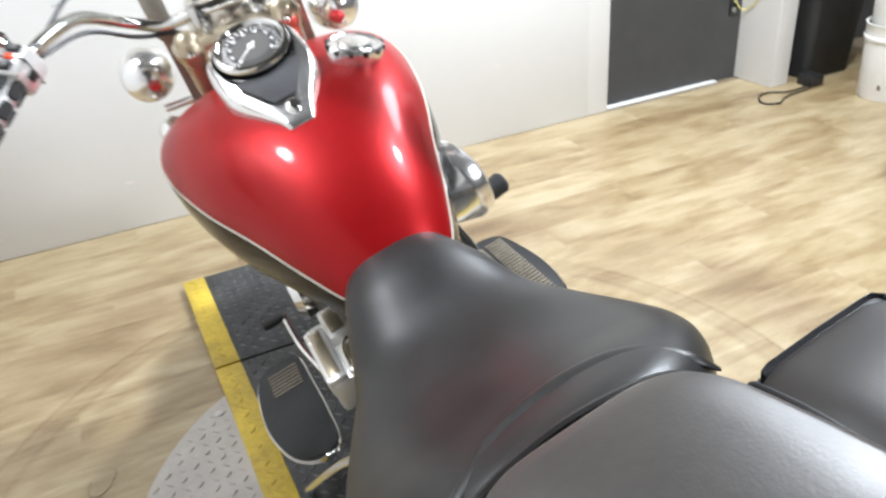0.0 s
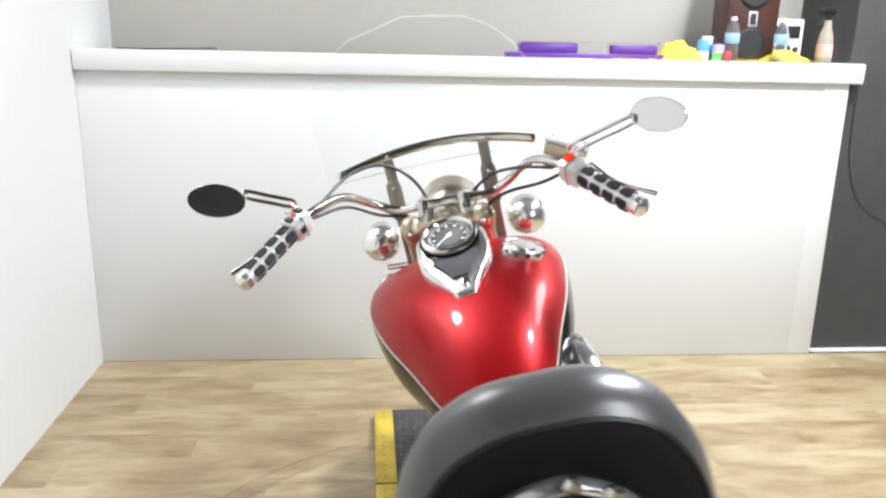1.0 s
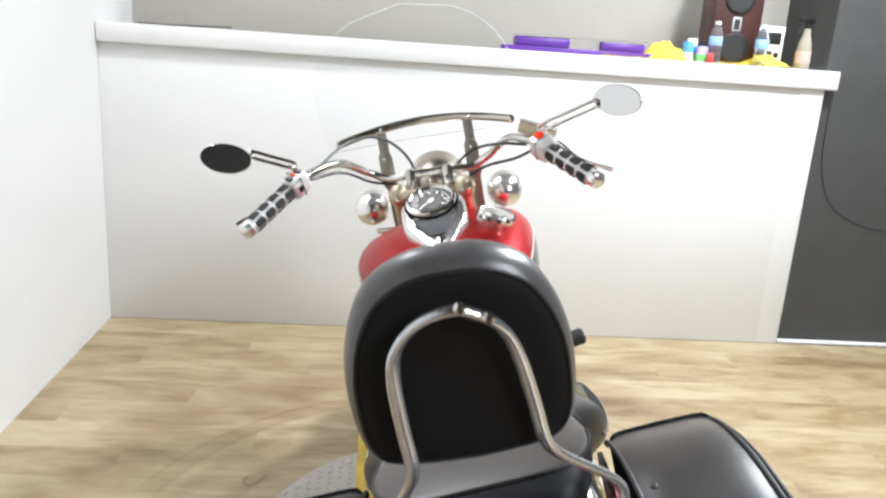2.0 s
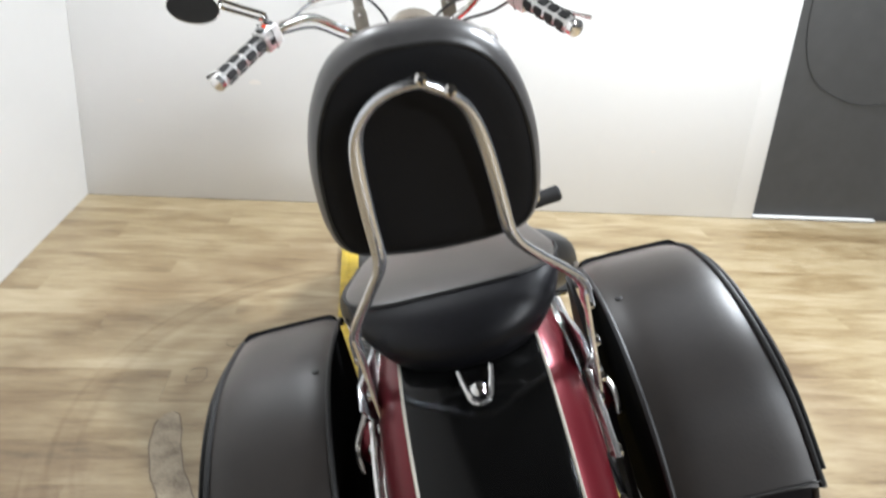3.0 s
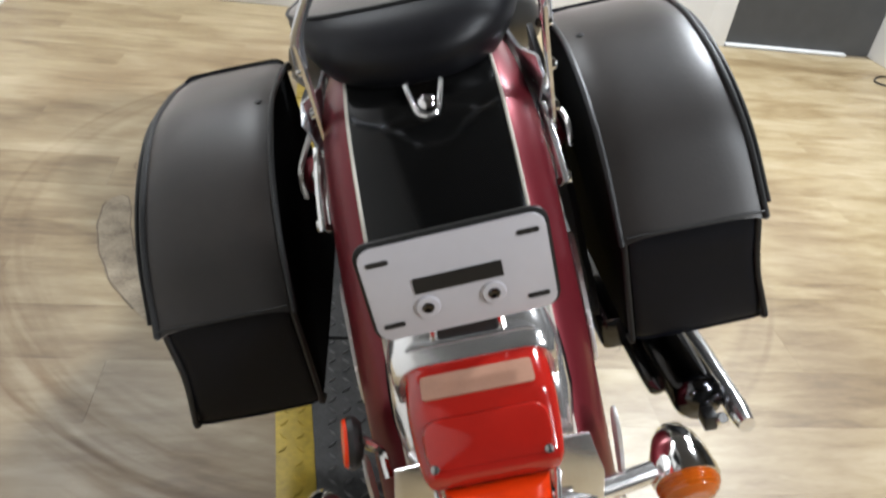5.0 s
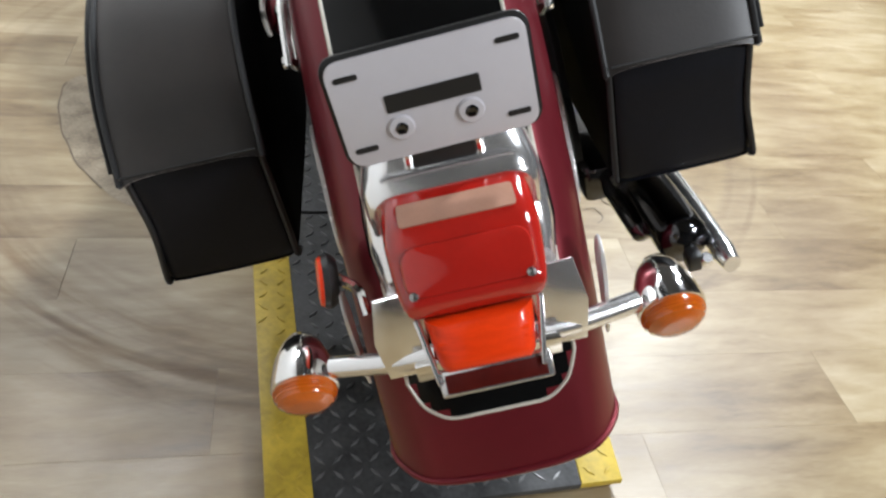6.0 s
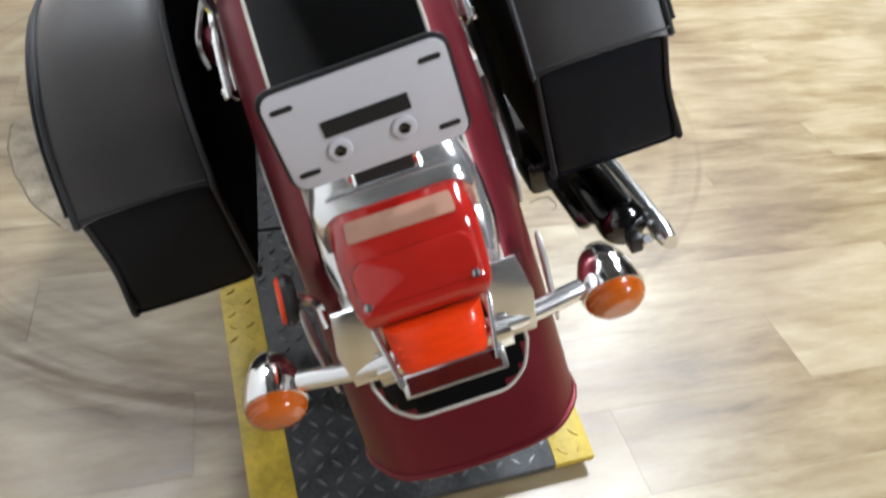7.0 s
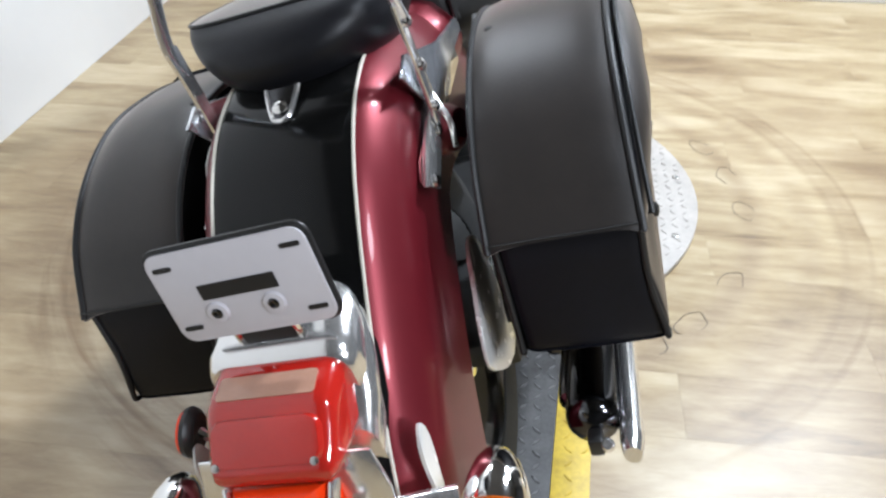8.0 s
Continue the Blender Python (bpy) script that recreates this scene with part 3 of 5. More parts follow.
def fender_rings(crown, half, drop, steps, inside, lift=0.0, tail=0.93):
    """Rows across a fender: a crowned top that rolls over into deep sides, following a side profile. lift draws the corners of its tail up, in rows."""
    line = catmull(crown, steps)
    normals = []
    for k, p in enumerate(line):
        d = line[min(k + 1, len(line) - 1)] - line[max(k - 1, 0)]
        d = d / np.linalg.norm(d)
        normal = np.array((-d[1], d[0]))
        normals.append(-normal if np.dot(normal, np.array(inside) - p) > 0 else normal)
    rings = []
    for k in range(len(line)):
        taper = min(1.0, tail + (1 - tail) * k / (2 * steps))
        ring = []
        for u in range(39):
            w = -1 + 2 * u / 38
            s = abs(w)
            at = k + lift * max(0.0, 1 - k / 8) * s ** 3.5
            lo = min(int(at), len(line) - 2)
            p, normal = (pair[lo] + (pair[lo + 1] - pair[lo]) * (at - lo) for pair in (line, normals))
            x = half * taper * math.copysign(min(1.0, s / 0.72) ** 0.92 if s < 0.72 else 1.0 + 0.05 * (s - 0.72), w)
            edge = max(0.0, s - 0.42) / 0.58
            q = p - normal * (0.02 * (s / 0.72) ** 2 + drop * edge ** 2.2)
            ring.append((x, q[0], q[1]))
        rings.append(ring)
    return rings


def sheet(rings, thick=0.003, slot=None):
    """An open sheet through rows of points, given a thickness."""
    bm = bmesh.new()
    rows = [[bm.verts.new(v) for v in r] for r in rings]
    for i in range(len(rows) - 1):
        for j in range(len(rows[0]) - 1):
            f = bm.faces.new((rows[i][j], rows[i][j + 1], rows[i + 1][j + 1], rows[i + 1][j]))
            if slot:
                f.material_index = slot(i, j)
    bmesh.ops.recalc_face_normals(bm, faces=bm.faces)
    bmesh.ops.solidify(bm, geom=list(bm.faces), thickness=thick)
    return bm


rear_rings = fender_rings(REAR_CROWN, 0.136, 0.175, 8, (-0.2, 0.36), 5.0, 1.0)
INSET = {8: 4, 9: 2, 10: 1, 11: 1}
rear_fender = part("rear_fender", sheet(rear_rings, 0.003, lambda i, j: 1 if 10 + INSET.get(i, 0) <= j <= 27 - INSET.get(i, 0) and 8 <= i else 0), [DARK_RED, BLACK_PAINT], bike, "dark red rear fender with a black centre panel and pale pinstripes")
for j in (10, 28):
    part("pinstripe", tube([tuple(np.array(r[j]) + 0.001 * np.array((0, -math.cos(radians(50)), math.sin(radians(50))))) for r in rear_rings[12:80:4]], 0.0022, 6, 2), STRIPE, rear_fender)
part("pinstripe", tube([rear_rings[i][j] for i, j in ((12, 10), (10, 11), (9, 12), (8, 14), (8, 17), (8, 19), (8, 21), (8, 24), (9, 26), (10, 27), (12, 28))], 0.0022, 6, 3), STRIPE, rear_fender)

part("rolled_edge", tube(rear_rings[0][2:37], 0.0042, 8, 1), DARK_RED, rear_fender, "rolled edge round the fender's tail")

# licence plate
plate_m = axes((0.003, -0.556, 0.775), (0.0, -1.0, 0.10), (1, 0.0, 0.03))
plate = part("licence_plate", prism(rounded(0.182, 0.106, 0.014), 0.003, plate_m, 0.0008), PLATE, bike, "white plate blank with a black bar and mounting slots")
part("backing", prism(rounded(0.190, 0.113, 0.016), 0.004, plate_m @ Matrix.Translation((0, 0.001, -0.005)), 0.001), PLASTIC, plate)
part("black_bar", prism(rounded(0.088, 0.0175, 0.001), 0.001, plate_m @ Matrix.Translation((-0.001, 0.003, 0.0032))), BAR_INK, plate)
for sx in (-1, 1):
    for sy in (-1, 1):
        part("slot", prism(rounded(0.022, 0.0055, 0.0025), 0.0008, plate_m @ Matrix.Translation((0.073 * sx, 0.036 * sy, 0.0032))), BAR_INK, plate)
    wash = part("washer", turned([(0.0125, 0), (0.0125, 0.0015), (0.0112, 0.0032), (0.0062, 0.0036), (0.0058, 0.0005)], 18, plate_m @ Matrix.Translation((0.033 * sx - 0.003, -0.022, 0.003))), PLATE, plate)
    part("bolt", turned([(0.006, 0.0), (0.006, 0.0045), (0.0045, 0.0052), (0.003, 0.0048), (0.003, 0.003), (0.001, 0.003)], 6, plate_m @ Matrix.Translation((0.033 * sx - 0.003, -0.022, 0.003))), DARK_CHROME, wash)
part("bracket", block(-0.03, 0.03, -0.548, -0.47, 0.705, 0.745, 0.004), PLASTIC, plate)

# tail lamp on its chrome shoe
def cushion(outline, profile, m, slot=None):
    """An outline in the local xy plane, scaled and shifted layer by layer: (scale, height, shift)."""
    return skin(bmesh.new(), [[m @ Vector((x * k, y * k + dy, h)) for x, y in outline] for k, h, dy in profile], slot=slot)


def box_ring(y, half, low, high, r):
    """A rounded rectangle across the machine at y."""
    h = high - low
    return [(x, y, (low + high) / 2 + z) for x, z in rounded(2 * half, h, min(r, h / 2 - 0.0005, half - 0.0005), 6)]


shoe = part("tail_lamp_base", skin(bmesh.new(), [box_ring(*r) for r in ((-0.440, 0.066, 0.60, 0.702, 0.03), (-0.452, 0.078, 0.58, 0.712, 0.034), (-0.485, 0.085, 0.555, 0.715, 0.036), (-0.525, 0.089, 0.545, 0.709, 0.036), (-0.545, 0.0905, 0.550, 0.700, 0.034), (-0.556, 0.0895, 0.562, 0.696, 0.030), (-0.561, 0.0875, 0.572, 0.692, 0.028), (-0.568, 0.0860, 0.580, 0.688, 0.028), (-0.571, 0.082, 0.585, 0.684, 0.027), (-0.569, 0.072, 0.60, 0.675, 0.02))]), SHELL, bike, "chrome tail lamp housing")
SHROUD = ((-0.470, 0.086, 0.56, 0.712, 0.034), (-0.505, 0.093, 0.55, 0.700, 0.034), (-0.540, 0.096, 0.53, 0.676, 0.034), (-0.572, 0.096, 0.51, 0.640, 0.03), (-0.598, 0.090, 0.50, 0.604, 0.026))
part("shroud", skin(bmesh.new(), [box_ring(*r) for r in SHROUD]), SHELL, shoe, "chrome shroud behind the lens")
part("gasket", skin(bmesh.new(), [box_ring(y + 0.016, half + 0.0045, low, high - 0.004, r) for y, half, low, high, r in SHROUD]), BAG_BACK, shoe, "black rubber gasket")
part("saddle_bracket", block(-0.034, 0.034, -0.552, -0.49, 0.69, 0.722, 0.006), PLASTIC, shoe)
for s in (-1, 1):
    part("stay", tube([(0.036 * s, -0.548, 0.694), (0.034 * s, -0.552, 0.735)], 0.005, 8), CHROME, shoe)
tail = part("tail_lamp", skin(bmesh.new(), [box_ring(*r) for r in ((-0.558, 0.0765, 0.592, 0.683, 0.022), (-0.58, 0.0765, 0.593, 0.6805, 0.022), (-0.600, 0.0762, 0.594, 0.6765, 0.022), (-0.612, 0.076, 0.594, 0.673, 0.022), (-0.619, 0.0755, 0.595, 0.668, 0.021), (-0.630, 0.0745, 0.596, 0.657, 0.020), (-0.645, 0.073, 0.598, 0.641, 0.018), (-0.657, 0.070, 0.600, 0.630, 0.014), (-0.663, 0.066, 0.603, 0.624, 0.010), (-0.665, 0.055, 0.608, 0.618, 0.004))]), LENS_RED, bike, "red tail lamp lens with a pale window")
part("lens_bulge", cushion(rounded(0.128, 0.050, 0.016), [(1.0, -0.004, 0), (0.99, 0.003, 0), (0.95, 0.006, 0), (0.85, 0.0072, 0), (0.02, 0.0078, 0)], axes((0.0, -0.642, 0.6435), (0, -0.72, 0.69))), LENS_RED, tail)
part("window", prism(rounded(0.114, 0.028, 0.004), 0.0014, axes((0.0, -0.597, 0.6768), (0, -0.20, 0.98))), LENS_WINDOW, tail)
for s in (-1, 1):
    part("screw", turned([(0.0045, 0), (0.0045, 0.002), (0.001, 0.003)], 10, axes((0.056 * s, -0.661, 0.632), (0, -0.72, 0.69))), STEEL, tail)
    part("shoe_wing", prism([(0.0, 0.02), (0.050 * s, 0.02), (0.060 * s, -0.030), (0.054 * s, -0.076), (0.010 * s, -0.076)][::s], 0.006, axes((0.050 * s, -0.636, 0.592), (0, -0.97, 0.24)), 0.002), SHELL, shoe)
    part("side_trim", prism([tuple(q) for q in catmull([(-0.553, 0.598), (-0.541, 0.575), (-0.552, 0.53), (-0.575, 0.470), (-0.578, 0.53), (-0.572, 0.575)], 4, True)][::s], 0.004, Matrix(((0, 0, s, 0.134 * s), (1, 0, 0, -0.040), (0, 1, 0, -0.004), (0, 0, 0, 1))), 0.001), ALU, shoe)
low_m = axes((0.0, -0.676, 0.572), (0, -0.8, 0.6))
brake_bm = cushion([tuple(q) for q in catmull([(-0.053, 0.030), (-0.051, 0.010), (-0.047, -0.018), (-0.042, -0.025), (0.042, -0.025), (0.047, -0.018), (0.051, 0.010), (0.053, 0.030)], 1, True)], [(1.0, -0.055, 0), (1.0, 0.002, 0), (0.96, 0.009, 0), (0.86, 0.015, 0), (0.65, 0.019, 0), (0.35, 0.021, 0), (0.02, 0.0215, 0)], low_m)
brake = part("brake_lens", brake_bm, LENS_BRIGHT, bike, "bright orange-red ribbed lower lens")
for ry, half, lift in ((0.022, 0.042, 0.0125), (0.014, 0.044, 0.0172), (0.006, 0.043, 0.0192), (-0.002, 0.041, 0.0185), (-0.010, 0.038, 0.0155), (-0.017, 0.034, 0.0105)):
    part("rib", tube([tuple(low_m @ Vector((half * f, ry, lift - 0.0045 * f * f))) for f in (-1, -0.5, 0, 0.5, 1)], 0.0024, 8, 3), LENS_BRIGHT, brake)
ref_m = low_m @ Matrix.Translation((0.004, -0.037, 0.0))
frame_low = part("reflector_frame", block(-0.056, 0.056, -0.0135, 0.0135, -0.012, 0.004, 0.003, ref_m), SHELL, bike, "chrome frame round a dark red reflector")
part("reflector", block(-0.050, 0.050, -0.0095, 0.0095, 0.002, 0.0055, 0.001, ref_m), REFLECTOR, frame_low)
for sx in (-1, 1):
    part("frame_side", block(-0.0025, 0.0025, -0.034, 0.034, -0.010, 0.010, 0.0015, low_m @ Matrix.Translation((0.056 * sx, -0.002, 0.0)) @ Matrix.Rotation(radians(-9 * sx), 4, "Z")), SHELL, frame_low)
part("light_bracket", block(-0.075, 0.075, -0.004, 0.004, -0.012, 0.012, 0.002, Matrix.Translation((0.0, -0.668, 0.532))), CHROME, shoe)
side_ref = part("side_reflector", turned([(0.001, -0.012), (0.022, -0.012), (0.027, -0.008), (0.030, -0.002), (0.028, 0.004), (0.001, 0.004)], 28, axes((-0.150, -0.573, 0.595), (-0.97, -0.12, 0.24), (0, 1, 0))), PLASTIC, bike, "round side reflector in a black holder")
part("lens", turned([(0.027, 0.0042), (0.025, 0.008), (0.001, 0.009)], 28, axes((-0.150, -0.573, 0.595), (-0.97, -0.12, 0.24), (0, 1, 0))), LENS_BRIGHT, side_ref)
part("arm", tube([(-0.138, -0.573, 0.595), (-0.12, -0.58, 0.58), (-0.115, -0.60, 0.56)], 0.006, 8), CHROME, side_ref)

# turn signals
for s in (-1, 1):
    stalk = part("signal_stalk", tube([(0.05 * s, -0.655, 0.54), (0.10 * s, -0.645, 0.53), (0.165 * s, -0.628, 0.522)], 0.012, 12), SHELL, bike, "chrome signal stalk")
    sm = axes((0.20 * s, -0.630, 0.506), (0, -0.965, -0.26)) @ Matrix.Scale(0.9, 4)
    can = part("turn_signal", turned([(0.001, -0.068), (0.016, -0.064), (0.027, -0.050), (0.035, -0.030), (0.040, -0.005), (0.041, 0.006), (0.037, 0.008), (0.001, 0.008)], 28, sm), CHROME, bike, "chrome turn signal with an amber lens")
    part("lens", turned([(0.038, 0.007), (0.0385, 0.010), (0.0372, 0.0112), (0.0385, 0.0125), (0.0372, 0.0138), (0.0382, 0.0151), (0.0366, 0.0166), (0.0368, 0.0186), (0.0345, 0.0206), (0.0335, 0.0236), (0.029, 0.0262), (0.026, 0.0292), (0.018, 0.0308), (0.001, 0.032)], 32, sm), AMBER, can, "ribbed amber lens")

# saddlebags
BAG_OUTLINE = [(0.075, 0.782), (0.06, 0.790), (-0.03, 0.815), (-0.14, 0.818), (-0.24, 0.790), (-0.32, 0.735), (-0.375, 0.655), (-0.388, 0.58), (-0.396, 0.503), (-0.390, 0.491), (-0.37, 0.487), (-0.10, 0.469), (0.05, 0.480), (0.078, 0.60)]
FLAP_OUTLINE = [(0.076, 0.783), (0.060, 0.795), (-0.03, 0.823), (-0.14, 0.827), (-0.245, 0.797), (-0.33, 0.740), (-0.392, 0.655)]
for s in (-1, 1):
    # the bag on the stand's side sits a little higher in front
    BAG_SIDE, FLAP_SIDE = ([(y, z + (0.012 if s < 0 and y > 0 and z > 0.7 else 0.0)) for y, z in line] for line in (BAG_OUTLINE, FLAP_OUTLINE))
    outline = [tuple(q) for q in catmull(BAG_SIDE, 4, True)]

    def bag_x(side, z):
        """The bag's inner (0) and outer (1) face at a height: it draws in below the flap and flares again at its foot."""
        waist = 0.007 * math.exp(-((z - 0.585) / 0.05) ** 2)
        return s * ((0.211 if s < 0 else 0.207) if side == 0 else 0.386 - 0.045 * (z - 0.65) - waist)

    layers = []
    for f, k, puff in ((0.0, 0.93, 0), (0.02, 0.965, 0), (0.06, 0.99, 0), (0.12, 1.0, 0), (0.5, 1.004, 0), (0.88, 1.0, 0), (0.95, 0.995, 0), (0.985, 0.975, 0), (1.0, 0.94, 0.008), (1.0, 0.88, 0.018), (1.0, 0.76, 0.029), (1.0, 0.55, 0.036), (1.0, 0.25, 0.039), (1.0, 0.03, 0.040)):
        ring = []
        for q in outline:
            y, z = -0.16 + (q[0] + 0.16) * k, 0.66 + (q[1] - 0.66) * k
            swell = puff * min(1.0, max(0.0, (z - 0.60) / 0.13))
            ring.append((bag_x(0, q[1]) * (1 - f) + bag_x(1, q[1]) * f + s * swell, y, z))
        layers.append(ring)
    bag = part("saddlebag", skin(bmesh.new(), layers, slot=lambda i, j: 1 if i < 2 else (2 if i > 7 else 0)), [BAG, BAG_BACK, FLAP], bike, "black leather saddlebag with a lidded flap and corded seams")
    curve = catmull(FLAP_SIDE, 6)
    rings = []
    for q in curve:
        inner, outer = bag_x(0, q[1]) - 0.004 * s, bag_x(1, q[1]) + 0.003 * s
        rings.append([(inner + (outer - inner) * f, q[0], q[1] - 0.010 * (2 * abs(f - 0.5)) ** 5) for f in np.linspace(0, 1, 13)])
    part("flap", sheet(rings, 0.005), FLAP, bag, "black leather lid flap with painted-in sheen")
    low_edge = curve[-1]
    part("flap_seam", tube([(bag_x(0, low_edge[1]) * (1 - f) + bag_x(1, low_edge[1]) * f, low_edge[0] - 0.003, low_edge[1] + 0.006) for f in (0.02, 0.5, 0.98)], 0.0016, 6), PIPING, bag)
    for side in (0, 1):
        part("piping", tube([(bag_x(side, q[1]) + (0.001 if side else -0.002) * s, q[0], q[1] - 0.007) for q in FLAP_SIDE], 0.0042, 8), PIPING, bag)
        part("piping", tube([(bag_x(side, z) - (0.003 if side else -0.004) * s, y, z) for y, z in ((-0.378, 0.645), (-0.388, 0.57), (-0.397, 0.510), (-0.399, 0.494), (-0.380, 0.487))], 0.0042, 8), PIPING, bag)
    part("piping", tube([(bag_x(1, q[1]) + 0.012 * s, -0.16 + (q[0] + 0.16) * 0.91, 0.66 + (q[1] - 0.66) * 0.91) for q in FLAP_SIDE], 0.0032, 8), PIPING, bag, "raised seam on the lid's side")
    part("rivet", turned([(0.006, 0), (0.006, 0.002), (0.001, 0.004)], 12, axes((0.228 * s, -0.135, 0.824), (0, 0, 1))), PIPING, bag)
    for y, z, mat, note in ((-0.175, 0.640, CHROME, "chrome stud"), (-0.315, 0.622, PLASTIC, "black stud")):
        part("stud", turned([(0.005, -0.03), (0.005, 0.004), (0.009, 0.006), (0.009, 0.010), (0.005, 0.012), (0.001, 0.0125)], 14, axes((bag_x(1, z) + 0.008 * s, y, z), (s, 0, 0), (0, 1, 0))), mat, bag, note)

# backrest on its bar
pad_m = axes((0.012, -0.342, 1.177), (0, 0.965, 0.26), (1, 0.0, -0.09))
PAD_HALF = [(0.062, 0.138), (0.097, 0.127), (0.112, 0.096), (0.115, 0.045), (0.111, -0.005), (0.098, -0.055), (0.075, -0.095), (0.040, -0.117)]
PAD = [(0.0, 0.143)] + [(-x * 1.06, y) for x, y in PAD_HALF] + [(0.0, -0.121)] + [(x * 1.075, y) for x, y in PAD_HALF[::-1]]
pad_outline = [tuple(q) for q in catmull(PAD, 5, True)]
pad = part("backrest_pad", cushion(pad_outline, [(0.02, -0.018, 0), (0.72, -0.018, 0), (0.80, -0.017, 0), (0.90, -0.013, 0), (0.97, -0.002, 0), (1.0, 0.012, 0), (0.99, 0.026, 0), (0.93, 0.040, 0), (0.80, 0.050, 0), (0.5, 0.056, 0), (0.02, 0.058, 0)], pad_m, lambda i, j: 1 if i < 3 else 0), [SEAT, PAD_CLOTH], bike, "black padded passenger backrest")
part("seam", tube([tuple(pad_m @ Vector((x * 0.905, y * 0.905, -0.0125))) for x, y in pad_outline], 0.0022, 6, 1, closed=True), PIPING, pad)
bar = [(0.148, -0.262, 0.905), (0.140, -0.280, 0.95), (0.098, -0.318, 1.02), (0.080, -0.336, 1.055), (0.076, -0.352, 1.11), (0.070, -0.372, 1.175), (0.058, -0.386, 1.216), (0.032, -0.394, 1.240), (0.0, -0.397, 1.247)]
loop = [(x + 0.014 - (0.013 if z > 1.0 and x > 0.01 else 0.0), y, z) for x, y, z in bar] + [(-x + 0.014, y, z) for x, y, z in bar[-2::-1]]
sissy = part("backrest_bar", tube(loop, 0.0082, 14, 4, squash=0.72), BAR_CHROME, bike, "chrome backrest loop with side brackets")
for s in (-1, 1):
    part("bracket", prism([(-0.010, 0.07), (0.010, 0.07), (0.013, -0.02), (0.016, -0.085), (0.0, -0.095), (-0.012, -0.085), (-0.010, -0.02)], 0.005, axes((0.014 + 0.143 * s, -0.262, 0.855), (s, 0, 0), (0, 1, 0.1)), 0.001), SHELL, sissy)
    for dz in (0.045, -0.01, -0.065):
        part("bolt", turned([(0.008, 0), (0.008, 0.005), (0.004, 0.008), (0.001, 0.008)], 12, axes((0.014 + 0.148 * s, -0.262, 0.855 + dz), (s, 0, 0), (0, 1, 0))), CHROME, sissy)
    part("hook", tube([(0.146 * s, -0.225, 0.815), (0.164 * s, -0.25, 0.79), (0.176 * s, -0.262, 0.765), (0.176 * s, -0.272, 0.735)], 0.004, 8), STEEL, sissy)
    part("bolt", turned([(0.006, 0), (0.006, 0.004), (0.003, 0.007), (0.001, 0.007)], 14, axes((0.026 if s < 0 else 0.050, -0.404 + (0.006 if s > 0 else 0), 1.251 - (0.018 if s > 0 else 0)), (0, -1, 0.1))), CHROME, sissy)

# handlebar assembly, turned a little to the right
AX = Vector((0, -0.53, 0.85)).normalized()
PIVOT = Vector((0, 1.22, 0.95))
STEER = Matrix.Translation(PIVOT) @ Matrix.Rotation(radians(-8), 4, AX) @ Matrix.Translation(-PIVOT)


def steered(name, bm, mat, parent=None, label=""):
    bm.transform(STEER)
    return part(name, bm, mat, parent or bike, label)


